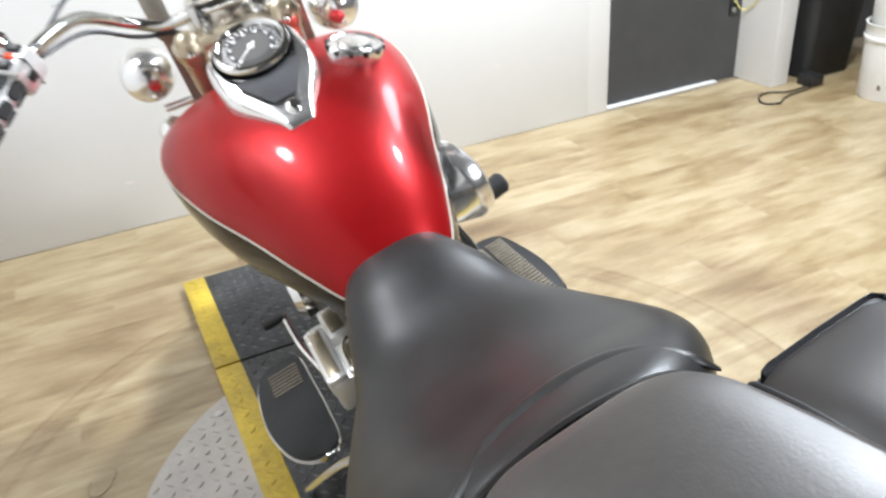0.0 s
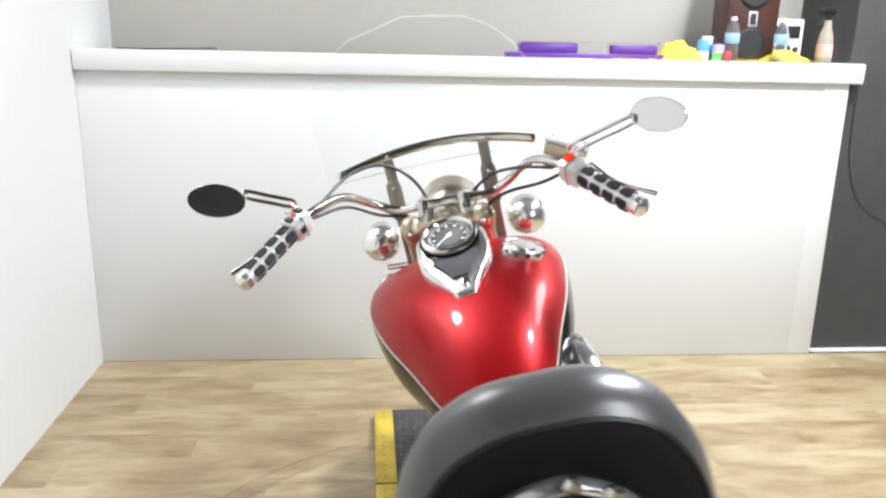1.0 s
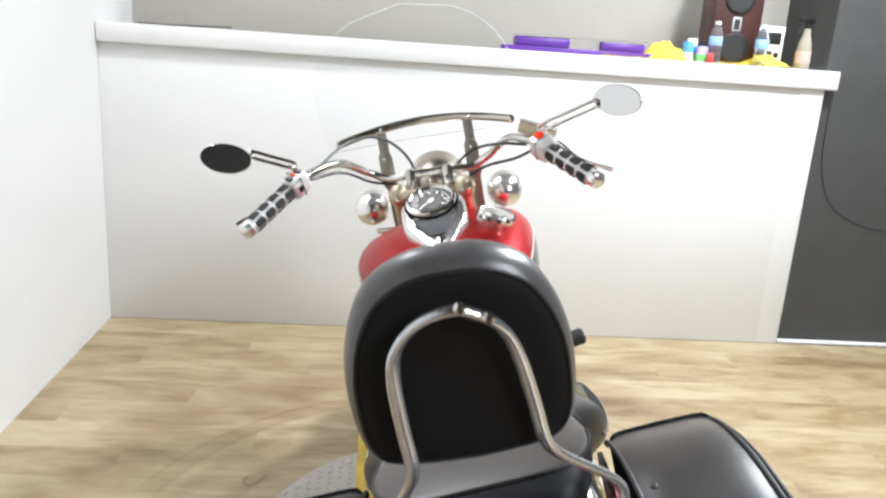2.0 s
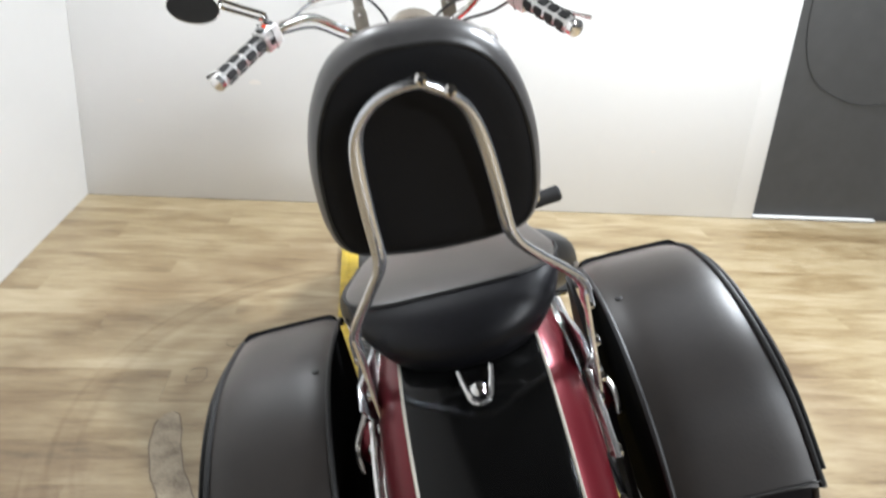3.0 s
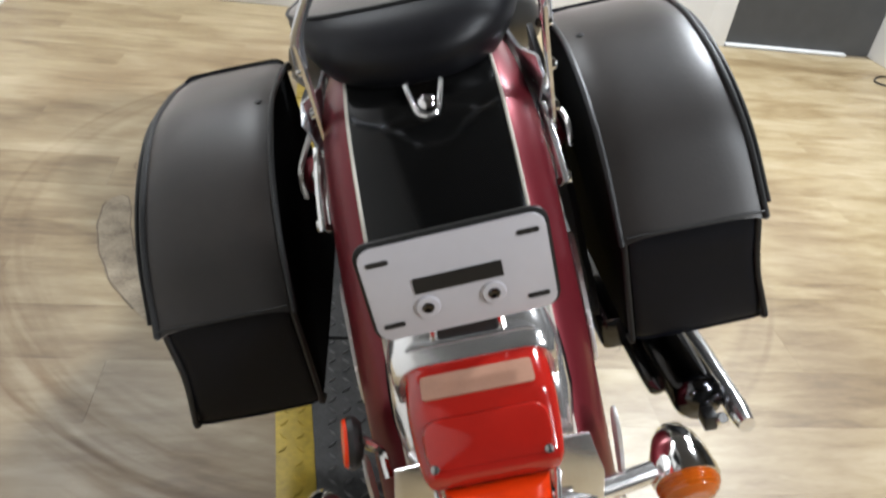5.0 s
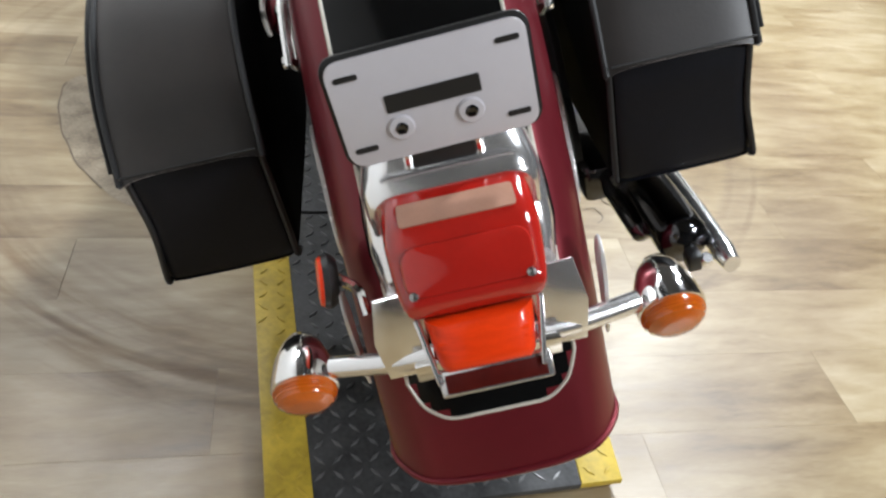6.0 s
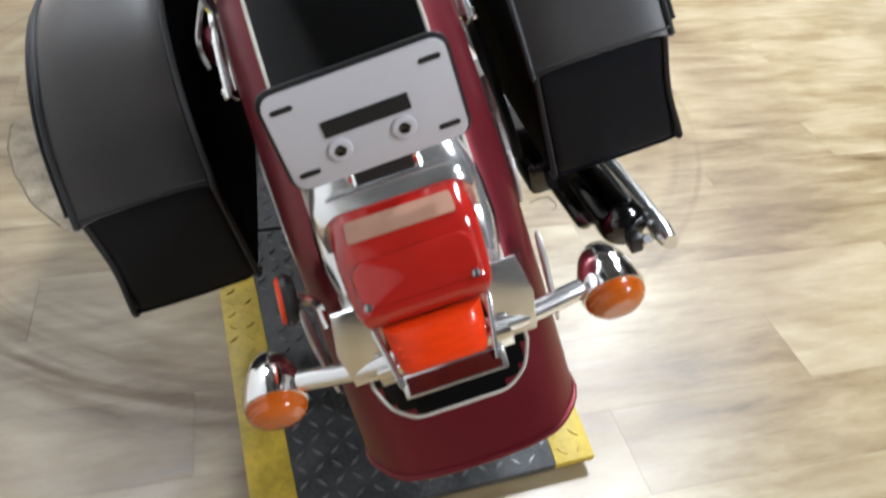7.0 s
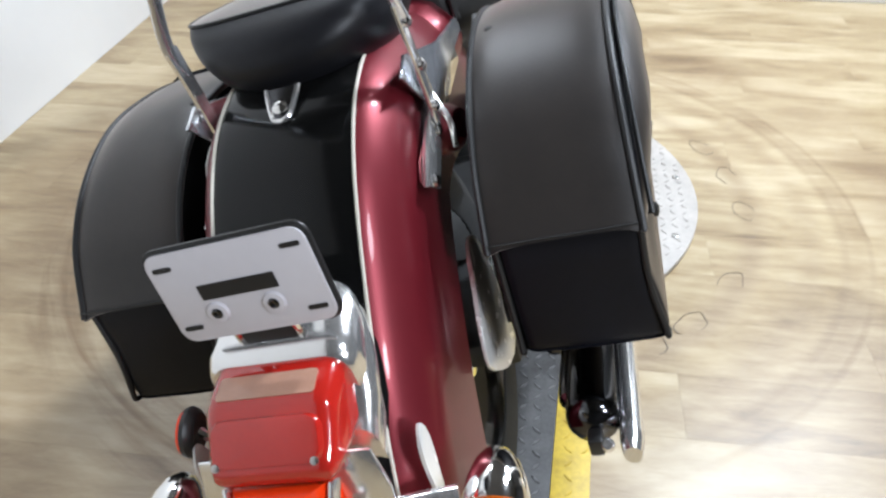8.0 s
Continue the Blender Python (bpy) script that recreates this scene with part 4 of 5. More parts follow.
half_bar = [(0.0, 1.235, 1.105), (0.06, 1.235, 1.105), (0.13, 1.25, 1.10), (0.19, 1.245, 1.13), (0.25, 1.17, 1.18), (0.30, 1.07, 1.185), (0.338, 1.00, 1.170), (0.40, 0.925, 1.13), (0.457, 0.856, 1.09)]
bars = steered("handlebar", tube([(-x, y, z) for x, y, z in half_bar[:0:-1]] + half_bar, 0.0125, 12, 5), CHROME, None, "wide chrome handlebar")
for s in (-1, 1):
    a, b = Vector((0.355 * s, 0.98, 1.160)), Vector((0.462 * s, 0.850, 1.086))
    d = (b - a).normalized()
    m = axes(a, d)
    L = (b - a).length
    grip = steered("grip", turned([(0.013, 0), (0.0215, 0.002), (0.0215, L - 0.012), (0.013, L - 0.01)], 20, m), ALU, bars, "chrome grip with black rubber pads")
    for k in range(4):
        for turn_no in range(5):
            pm = m @ Matrix.Rotation(radians(72 * turn_no + 20), 4, "Z") @ Matrix.Translation((0.0195, 0, 0.026 + k * 0.0385)) @ Matrix.Rotation(radians(90), 4, "Y")
            steered("pad", prism(rounded(0.0310, 0.0215, 0.007, 3), 0.0050, pm, 0.0018, segments=1), RUBBER, grip)
    steered("end_cap", turned([(0.0225, L - 0.014), (0.023, L), (0.016, L + 0.007), (0.001, L + 0.009)], 20, m), SHELL, grip)
    sw = steered("switch_housing", block(-0.027, 0.027, -0.030, 0.030, -0.052, 0.012, 0.010, axes(a, d)), ALU, bars, "polished switch housing with small switches")
    steered("seam", block(-0.0278, 0.0278, -0.0308, 0.0308, -0.022, -0.0205, 0.0, axes(a, d)), PLASTIC, sw)
    hm = axes(a, d)
    if s > 0:
        steered("red_switch", block(-0.011, 0.011, 0.027, 0.036, -0.046, -0.024, 0.002, hm), LENS_BRIGHT, sw, "red kill switch")
        steered("button", turned([(0.008, 0.0), (0.008, 0.006), (0.006, 0.008), (0.001, 0.008)], 16, hm @ axes((-0.006, -0.030, -0.020), (0, -1, 0))), PLASTIC, sw, "round black button")
    else:
        steered("switch", block(-0.012, 0.012, 0.026, 0.036, -0.046, -0.032, 0.003, hm), PLASTIC, sw, "black switch")
        steered("switch", block(-0.010, 0.012, 0.026, 0.036, -0.012, 0.004, 0.003, hm), PLASTIC, sw, "black switch")
        steered("red_button", block(-0.007, 0.007, 0.026, 0.034, -0.028, -0.017, 0.002, hm), LENS_BRIGHT, sw, "small red button")
    steered("button", block(0.025, 0.033, -0.008, 0.008, -0.02, -0.004, 0.002, hm), PLASTIC, sw)
    lever = [a + Vector((0.0, 0.045, 0.004)), a + Vector((0.03 * s, 0.055, 0.008)), a.lerp(b, 0.6) + Vector((0.012 * s, 0.062, 0.012)), b + Vector((0.045 * s, 0.055, 0.012))]
    steered("lever", tube([tuple(v) for v in lever], lambda f: 0.0075 - 0.003 * f if f < 0.93 else 0.0062, 10, squash=0.9), CHROME, bars, "chrome lever")
    # mirror
    stem = [(0.325 * s, 1.01, 1.180), (0.345 * s, 1.005, 1.210), ((0.432 if s < 0 else 0.482) * s, 0.955, 1.262 if s < 0 else 1.256)]
    arm0, arm1 = Vector(stem[1]), Vector(stem[2])
    steered("mirror_foot", tube([stem[0], tuple(Vector(stem[0]).lerp(arm0, 0.5)), tuple(arm0 + (arm1 - arm0) * 0.06 + Vector((0, 0.002, 0.008)))], 0.0062, 10), CHROME, bars, "chrome mirror foot")
    rise = Vector((0, 0.004, 0.017))
    link_loop = [arm0, arm0.lerp(arm1, 0.5), arm1, arm1 + rise * 0.5 + (arm1 - arm0) * 0.05, arm1 + rise, arm0.lerp(arm1, 0.5) + rise, arm0 + rise, arm0 + rise * 0.5 - (arm1 - arm0) * 0.05]
    steered("mirror_stem", tube([tuple(v) for v in link_loop], 0.0052, 8, 5, closed=True), CHROME, bars, "slotted chrome mirror stem")
    mm = axes(((0.502 if s < 0 else 0.540) * s, 0.935, 1.274 if s < 0 else 1.268), (0.257, -0.956, 0.139) if s < 0 else (-0.513, -0.838, 0.186), (1, 0, -0.28))
    shell = steered("mirror", turned([(0.001, -0.02), (0.7, -0.016), (0.95, -0.006), (1.0, 0.0), (0.97, 0.0018), (0.001, 0.0018)], 32, mm @ Matrix.Diagonal((0.068, 0.040, 1, 1))), CHROME, bars, "oval chrome mirror")
    steered("glass", turned([(0.93, 0.002), (0.93, 0.003), (0.001, 0.003)], 32, mm @ Matrix.Diagonal((0.068, 0.040, 1, 1))), MIRROR, shell)
    # riser, fork leg and lamps
    steered("riser", block(-0.016, 0.016, -0.02, 0.02, -0.06, 0.022, 0.008, Matrix.Translation((0.058 * s, 1.235, 1.10))), CHROME, bars, "chrome bar clamp")
    steered("fork_leg", tube([(0.10 * s, 1.215, 1.06), (0.10 * s, 1.50, 0.34)], 0.026, 16), CAST, None, "chrome fork leg")
    lm = axes((0.218 * s, 1.37, 0.992), (0, 1, 0))
    spot = steered("spot_lamp", turned([(0.001, -0.075), (0.025, -0.07), (0.048, -0.045), (0.058, -0.01), (0.060, 0.01), (0.056, 0.014), (0.001, 0.018)], 28, lm), SHELL, None, "round chrome spot lamp")
    lm2 = axes((0.215 * s, 1.33, 0.865), (0, 1, 0))
    sg = steered("front_signal", turned([(0.001, -0.05), (0.02, -0.045), (0.034, -0.02), (0.038, 0.0), (0.035, 0.006), (0.001, 0.008)], 24, lm2), CHROME, None, "chrome front turn signal")
    steered("lens", turned([(0.034, 0.007), (0.03, 0.018), (0.001, 0.022)], 24, lm2), AMBER, sg)
steered("lamp_bar", tube([(-0.215, 1.35, 0.915), (0.0, 1.33, 0.915), (0.215, 1.35, 0.915)], 0.009, 10), CHROME, None, "chrome lamp bar")
head = steered("headlight", turned([(0.001, -0.14), (0.045, -0.13), (0.078, -0.095), (0.094, -0.03), (0.098, 0.02), (0.100, 0.03), (0.094, 0.04), (0.001, 0.05)], 36, axes((0.0, 1.42, 1.035), (0, 1, 0.05))), DOME, None, "large round chrome headlight")
yoke = steered("top_yoke", block(-0.10, 0.10, -0.030, 0.030, -0.014, 0.014, 0.010, Matrix.Translation((0, 1.225, 1.050))), CAST, None, "polished top yoke with rounded fork clamps")
for s in (-1, 1):
    cm = axes((0.10 * s, 1.213, 1.052), tuple(AX))
    steered("fork_clamp", turned([(0.020, -0.030), (0.036, -0.026), (0.040, -0.010), (0.039, 0.008), (0.030, 0.016), (0.028, 0.024), (0.020, 0.030), (0.001, 0.032)], 22, cm @ Matrix.Diagonal((0.85, 0.85, 1, 1))), CAST, yoke)
    steered("clamp_bolt", turned([(0.007, 0), (0.007, 0.008), (0.004, 0.010), (0.001, 0.010)], 10, axes((0.10 * s, 1.176, 1.045), (0, -1, 0.2))), CHROME, yoke)
# windshield: lower trim bar, posts and the clear sheet
arc = [(x, 1.345 - 0.975 * x * x, 1.252 - 0.42 * x * x) for x in np.linspace(-0.27, 0.27, 13)]
wind = steered("windshield_bar", tube([tuple(p) for p in arc], 0.011, 12, 2, squash=1.15), BRASSY, None, "chrome windshield trim bar on two flat posts")
for s in (-1, 1):
    steered("post_bracket", prism(rounded(0.042, 0.125, 0.019), 0.010, axes((0.135 * s, 1.303, 1.118), (0, -1, -0.12)), 0.003), POST, wind, "dull chrome bracket plate with rounded ends")
    for dz in (-0.030, 0.036):
        steered("screw", turned([(0.006, 0), (0.006, 0.003), (0.001, 0.005)], 10, axes((0.135 * s, 1.292, 1.118 + dz), (0, -1, -0.12))), CHROME, wind)
    steered("screw", turned([(0.007, 0), (0.007, 0.004), (0.001, 0.007)], 10, axes((0.135 * s, 1.315, 1.243), (0, -1, 0))), CHROME, wind)
    steered("end_cap", turned([(0.0125, -0.008), (0.0135, 0), (0.010, 0.006), (0.001, 0.008)], 12, axes(tuple(arc[0] if s < 0 else arc[-1]), (s, -0.5, -0.2))), BRASSY, wind)
    steered("post", prism(rounded(0.030, 0.33, 0.006), 0.007, axes((0.135 * s, 1.318, 1.075), (0, -1, -0.12)), 0.001), POST, wind)
rows = []
for k in range(15):
    v = k / 14
    row = []
    for u in np.linspace(-1, 1, 21):
        half = 0.30 * math.sqrt(max(0.0, 1 - max(0, (v - 0.25) / 0.75) ** 2.6)) + 0.004
        x = u * half
        row.append((x, 1.352 - 0.975 * x * x * 0.9 - 0.16 * v, 1.20 + 0.40 * v))
    rows.append(row)
screen = steered("screen", sheet(rows, 0.003), ACRYLIC, wind, "clear windshield sheet")
screen.visible_shadow = False

for name, pts in (("clutch_cable", [(-0.30, 1.09, 1.19), (-0.22, 1.22, 1.235), (-0.13, 1.28, 1.22), (-0.06, 1.31, 1.13), (-0.04, 1.28, 0.98)]), ("switch_cable", [(-0.315, 1.05, 1.165), (-0.25, 1.16, 1.155), (-0.18, 1.235, 1.10), (-0.10, 1.25, 1.075), (-0.03, 1.27, 1.03)]), ("throttle_cable", [(0.30, 1.07, 1.17), (0.22, 1.16, 1.17), (0.14, 1.24, 1.15), (0.07, 1.27, 1.09), (0.04, 1.27, 0.98)]), ("brake_hose", [(0.315, 1.05, 1.155), (0.26, 1.13, 1.125), (0.17, 1.21, 1.10), (0.10, 1.26, 1.05), (0.06, 1.30, 0.95)])):
    steered(name, tube(pts, 0.0045, 8), PLASTIC, bars)
rm = Matrix.Translation((0.338, 1.03, 1.186)) @ Matrix.Rotation(radians(-25), 4, "Z") @ Matrix.Rotation(radians(26), 4, "Y") @ Matrix.Scale(1.12, 4)
res = part("brake_reservoir", block(-0.046, 0.046, -0.026, 0.026, -0.020, 0.010, 0.006, rm), CAST, bars, "grey brake fluid reservoir with a pale lid")
part("lid", block(-0.048, 0.048, -0.028, 0.028, 0.0105, 0.020, 0.004, rm), ALU, res)
for sx in (-1, 1):
    part("lid_screw", turned([(0.005, 0.0195), (0.005, 0.0215), (0.001, 0.0225)], 10, rm @ Matrix.Translation((0.036 * sx, 0, 0))), STEEL, res)

# tank console with the speedometer, and the filler cap
con_rows = [(0.858, 0.955, 0.022), (0.864, 0.963, 0.027), (0.885, 0.973, 0.036), (0.92, 0.989, 0.056), (0.955, 1.004, 0.076), (0.98, 1.014, 0.087), (1.00, 1.024, 0.092), (1.05, 1.045, 0.095), (1.10, 1.056, 0.092), (1.15, 1.045, 0.072), (1.18, 1.01, 0.04)]
console = part("tank_console", skin(bmesh.new(), [half_ring(r[0], r[1], r[2], 0.935, 0.45, 48, 5.6) for r in catmull(con_rows, 5)]), SHELL, bike, "chrome tank console with a round speedometer")
dial_m = axes((0.0, 1.042, 1.050), (0, -0.36, 0.93))
gauge = part("speedometer", turned([(0.068, -0.03), (0.073, 0.0), (0.073, 0.009), (0.070, 0.0145), (0.065, 0.016), (0.061, 0.014), (0.0585, 0.009), (0.057, 0.004), (0.001, 0.004)], 48, dial_m), CHROME, bike, "round speedometer in a chrome bezel")
part("dial", turned([(0.057, 0.0045), (0.057, 0.0055), (0.001, 0.0055)], 40, dial_m), DIAL, gauge, "dark grey dial face with pale marks")
# thin black ring added as shade, so the bezel stands off the console
part("rim_shade", turned([(0.0745, -0.002), (0.0775, -0.002), (0.0775, 0.0025), (0.0745, 0.0035)], 48, dial_m), BAG_BACK, gauge, "dark ring painted in as shade round the bezel")
part("dial_centre", turned([(0.036, 0.0056), (0.036, 0.0061), (0.001, 0.0061)], 32, dial_m), DIAL_DARK, gauge)
for k in range(9):
    a = radians(220 - 260 * k / 8)
    part("figure", prism(rounded(0.0075, 0.005, 0.001, 2), 0.0005, dial_m @ Matrix.Rotation(a - math.pi / 2, 4, "Z") @ Matrix.Translation((0, 0.0405, 0.0062))), INK, gauge)
for k in range(25):
    a = radians(220 - 260 * k / 24)
    part("mark", prism([(-0.0012, 0.0465), (0.0012, 0.0465), (0.0012, 0.055), (-0.0012, 0.055)], 0.0006, dial_m @ Matrix.Rotation(a - math.pi / 2, 4, "Z") @ Matrix.Translation((0, 0, 0.0056))), INK, gauge)
part("needle", prism([(-0.0018, -0.012), (0.0018, -0.012), (0.0006, 0.045), (-0.0006, 0.045)], 0.001, dial_m @ Matrix.Rotation(radians(130), 4, "Z") @ Matrix.Translation((0, 0, 0.0075))), NEEDLE, gauge)
part("needle_hub", turned([(0.006, 0.006), (0.006, 0.009), (0.001, 0.0095)], 16, dial_m), NEEDLE, gauge)
glass = part("glass", turned([(0.058, 0.0085), (0.058, 0.0095), (0.001, 0.0115)], 40, dial_m), GLASS, gauge)
glass.visible_shadow = False
part("console_panel", prism([(-0.060, 0.036), (0.060, 0.036), (0.061, 0.026), (0.022, -0.048), (-0.022, -0.048), (-0.061, 0.026)], 0.003, axes((0.0, 0.950, 1.008), (0, -0.40, 0.92)), 0.001), PANEL, console, "dark grey console panel")
part("knob", turned([(0.014, 0), (0.014, 0.010), (0.009, 0.013), (0.001, 0.013)], 18, axes((0.004, 0.893, 0.972), (0, -0.4, 0.9))), CHROME, console)
cap_m = axes((0.166, 1.002, 0.975), (0.36, -0.16, 0.92))
cap = part("filler_cap", turned([(0.050, -0.03), (0.055, 0.0), (0.055, 0.008), (0.050, 0.013), (0.046, 0.010), (0.034, 0.010), (0.029, 0.016), (0.001, 0.018)], 36, cap_m), SHELL, bike, "chrome filler cap with a notched rim")
for k in range(12):
    a = 2 * math.pi * k / 12
    part("notch", block(-0.0035, 0.0035, -0.005, 0.005, 0.003, 0.0125, 0.0015, cap_m @ Matrix.Rotation(a, 4, "Z") @ Matrix.Translation((0.0535, 0, 0))), DARK_CHROME, cap)

# front fender
front_rings = fender_rings(FRONT_CROWN, 0.09, 0.12, 4, (AXLE_F, 0.335))
ff = part("front_fender", sheet(front_rings, 0.003, lambda i, j: 1 if 10 <= j <= 27 else 0), [DARK_RED, BLACK_PAINT], bike, "dark red front fender with a black centre panel")
ff.data.transform(STEER)

# engine, pipes, boards
part("engine", block(-0.14, 0.14, 0.45, 1.15, 0.16, 0.60, 0.05), ENGINE, bike, "black engine cases with chrome covers")
for y, tilt in ((0.70, 25), (0.95, -25)):
    cyl = part("cylinder", turned([(0.055, 0.0), (0.06, 0.02)] + [q for k in range(6) for q in ((0.085, 0.03 + 0.028 * k), (0.085, 0.038 + 0.028 * k), (0.062, 0.042 + 0.028 * k), (0.062, 0.055 + 0.028 * k))] + [(0.075, 0.21), (0.06, 0.235), (0.001, 0.24)], 24, pose(0, y + 0.05 * (-1 if tilt > 0 else 1), 0.50, tilt, 0, 0)), ENGINE, bike, "finned engine cylinder")
cover = part("engine_cover", prism(rounded(0.24, 0.26, 0.08), 0.03, axes((-0.14, 0.74, 0.36), (-1, 0, 0), (0, 1, 0)), 0.012), CHROME, bike, "chrome engine side cover")
rocker = part("rocker_cover", block(-0.188, -0.105, 0.635, 0.825, 0.54, 0.606, 0.010), ALU, bike, "polished rocker cover with framed panels")
for xa, xb, ya, yb, top in ((-0.190, -0.152, 0.640, 0.802, 0.616), (-0.149, -0.106, 0.730, 0.826, 0.628), (-0.149, -0.106, 0.640, 0.726, 0.614)):
    part("rim", block(xa, xb, ya, yb, 0.58, top, 0.006), ALU, rocker)
    part("panel", block(xa + 0.008, xb - 0.008, ya + 0.012, yb - 0.012, top - 0.004, top + 0.0012, 0.001), CAST, rocker)
part("clip", tube([(-0.142, 0.652, 0.616), (-0.138, 0.69, 0.626), (-0.122, 0.71, 0.628), (-0.112, 0.70, 0.618)], 0.003, 8), BRASSY, rocker)
part("horn_cover", turned([(0.001, 0.03), (0.035, 0.028), (0.05, 0.012), (0.05, -0.02), (0.001, -0.02)], 24, axes((-0.15, 1.02, 0.55), (-1, 0, 0.1), (0, 1, 0))), CHROME, bike, "chrome horn cover")
part("coil_bracket", block(-0.02, 0.02, -0.05, 0.05, -0.015, 0.015, 0.004, Matrix.Translation((-0.17, 1.10, 0.60)) @ Matrix.Rotation(radians(-25), 4, "X")), CHROME, bike, "chrome bracket under the tank")
air = part("air_cleaner", turned([(0.001, 0.05), (0.06, 0.048), (0.085, 0.035), (0.092, 0.01), (0.09, 0.0), (0.05, -0.08), (0.001, -0.08)], 32, axes((0.212, 0.885, 0.682), (1, 0.1, 0.15), (0, 1, 0)) @ Matrix.Diagonal((0.95, 0.95, 1, 1))), SHELL, bike, "round chrome air cleaner")
part("side_peg", turned([(0.019, -0.06), (0.022, -0.05), (0.024, 0.035), (0.018, 0.042), (0.001, 0.042)], 18, axes((0.292, 0.945, 0.585), (1, 0.05, 0.1), (0, 1, 0))), RUBBER, bike, "dark rubber peg end")
for s in (-1, 1):
    bm_ = axes((0.282 * s if s < 0 else 0.262, 0.905 if s < 0 else 0.90, 0.385), (0, 0, 1)) @ Matrix.Scale(0.92, 4)
    shape = [tuple(q) for q in catmull([(0.07 * s, -0.13), (0.085 * s, 0.0), (0.065 * s, 0.15), (0.03 * s, 0.19), (-0.05 * s, 0.18), (-0.06 * s, 0.0), (-0.045 * s, -0.15), (0.02 * s, -0.18)], 5, True)]
    if s < 0:
        shape = [tuple(q) for q in catmull([(0.052, 0.175), (0.058, 0.06), (0.060, -0.06), (0.056, -0.150), (0.030, -0.180), (-0.02, -0.168), (-0.062, -0.115), (-0.084, -0.02), (-0.080, 0.09), (-0.062, 0.165), (-0.030, 0.190), (0.025, 0.188)], 5, True)][::-1]
    board = part("floorboard", prism(shape[::-1] if s < 0 else shape, 0.012, bm_ @ Matrix.Translation((0, 0, -0.012)), 0.003), CHROME, bike, "black rubber floorboard with a chrome rim")
    inner = [(x * 0.955, y * 0.972) for x, y in shape]
    part("rubber_mat", prism(inner[::-1] if s < 0 else inner, 0.006, bm_, 0.002), RUBBER, board)
    for k in range(7 if s < 0 else 24):
        for xa, xb in ((-0.038, 0.038),) if s < 0 else ((-0.040, -0.004), (0.004, 0.052)):
            part("rib", block(xa, xb, (0.07 if s < 0 else -0.14) + k * 0.0125, (0.075 if s < 0 else -0.134) + k * 0.0125, 0.006, 0.009, 0.001, bm_), WORN_RUBBER, board)
shift = part("gear_lever", tube([(-0.20, 0.98, 0.36), (-0.22, 1.10, 0.38), (-0.22, 1.16, 0.44)], 0.007, 8), CHROME, bike, "chrome gear lever with a rubber toe peg")
part("toe_peg", turned([(0.011, 0), (0.012, 0.05), (0.001, 0.055)], 14, axes((-0.22, 1.16, 0.44), (-1, 0, 0), (0, 1, 0))), RUBBER, shift)
stand = part("side_stand", tube([(-0.14, 0.62, 0.42), (-0.254, 0.783, 0.30), (-0.379, 0.958, 0.115)], 0.011, 12), SHELL, bike, "chrome side stand, down")
part("foot", turned([(0.001, -0.006), (0.024, -0.006), (0.026, 0.0), (0.022, 0.006), (0.001, 0.008)], 18, axes((-0.384, 0.965, 0.096), (0.297, 0, 0.955))), STEEL, stand)
pipe = part("exhaust_pipe", tube([(0.14, 0.98, 0.55), (0.22, 1.08, 0.45), (0.25, 0.95, 0.28), (0.26, 0.6, 0.26), (0.275, 0.2, 0.30)], 0.022, 14), CHROME, bike, "chrome exhaust pipe")
muf = part("muffler", tube([(0.268, 0.25, 0.30), (0.276, -0.1, 0.352), (0.281, -0.30, 0.392), (0.283, -0.40, 0.408), (0.284, -0.468, 0.416)], lambda f: 0.035 * math.sqrt(max(0.02, 1 - max(0.0, (f - 0.88) / 0.12) ** 3)), 24, 8), DARK_CHROME, bike, "long dark chrome muffler with a domed end")
part("clamp", block(-0.009, 0.009, -0.012, 0.012, -0.016, 0.010, 0.003, Matrix.Translation((0.286, -0.478, 0.410))), PLASTIC, muf)
part("clamp_bolt", turned([(0.009, 0), (0.009, 0.010), (0.006, 0.014), (0.001, 0.014)], 14, axes((0.299, -0.482, 0.404), (0.1, -0.6, 0.8))), SHELL, muf)
part("inner_muffler", tube([(0.235, 0.25, 0.270), (0.241, -0.10, 0.335), (0.246, -0.30, 0.372), (0.249, -0.40, 0.388)], lambda f: 0.017 * math.sqrt(max(0.02, 1 - max(0.0, (f - 0.92) / 0.08) ** 3)), 18, 8), DARK_CHROME, muf, "slim dark inner pipe")
part("seam", tube([(0.256, -0.16, 0.366), (0.259, -0.30, 0.396), (0.262, -0.44, 0.414)], 0.0030, 8), SHELL, muf)
line = [(0.308, 0.20, 0.306), (0.318, -0.1, 0.355), (0.324, -0.30, 0.388), (0.329, -0.500, 0.404)]
part("lower_pipe", tube(line, lambda f: 0.0150 if f < 0.96 else 0.0150 - 0.004 * ((f - 0.96) / 0.04) ** 2, 22, 10, squash=1.2), SHELL, muf, "chrome outer pipe along the muffler")
part("lower_muffler", block(-0.032, 0.032, -0.26, 0.25, -0.030, 0.030, 0.012, Matrix.Translation((0.232, 0.0, 0.335)) @ Matrix.Rotation(radians(-9), 4, "X")), DARK_CHROME, bike, "dark boxed muffler collector")
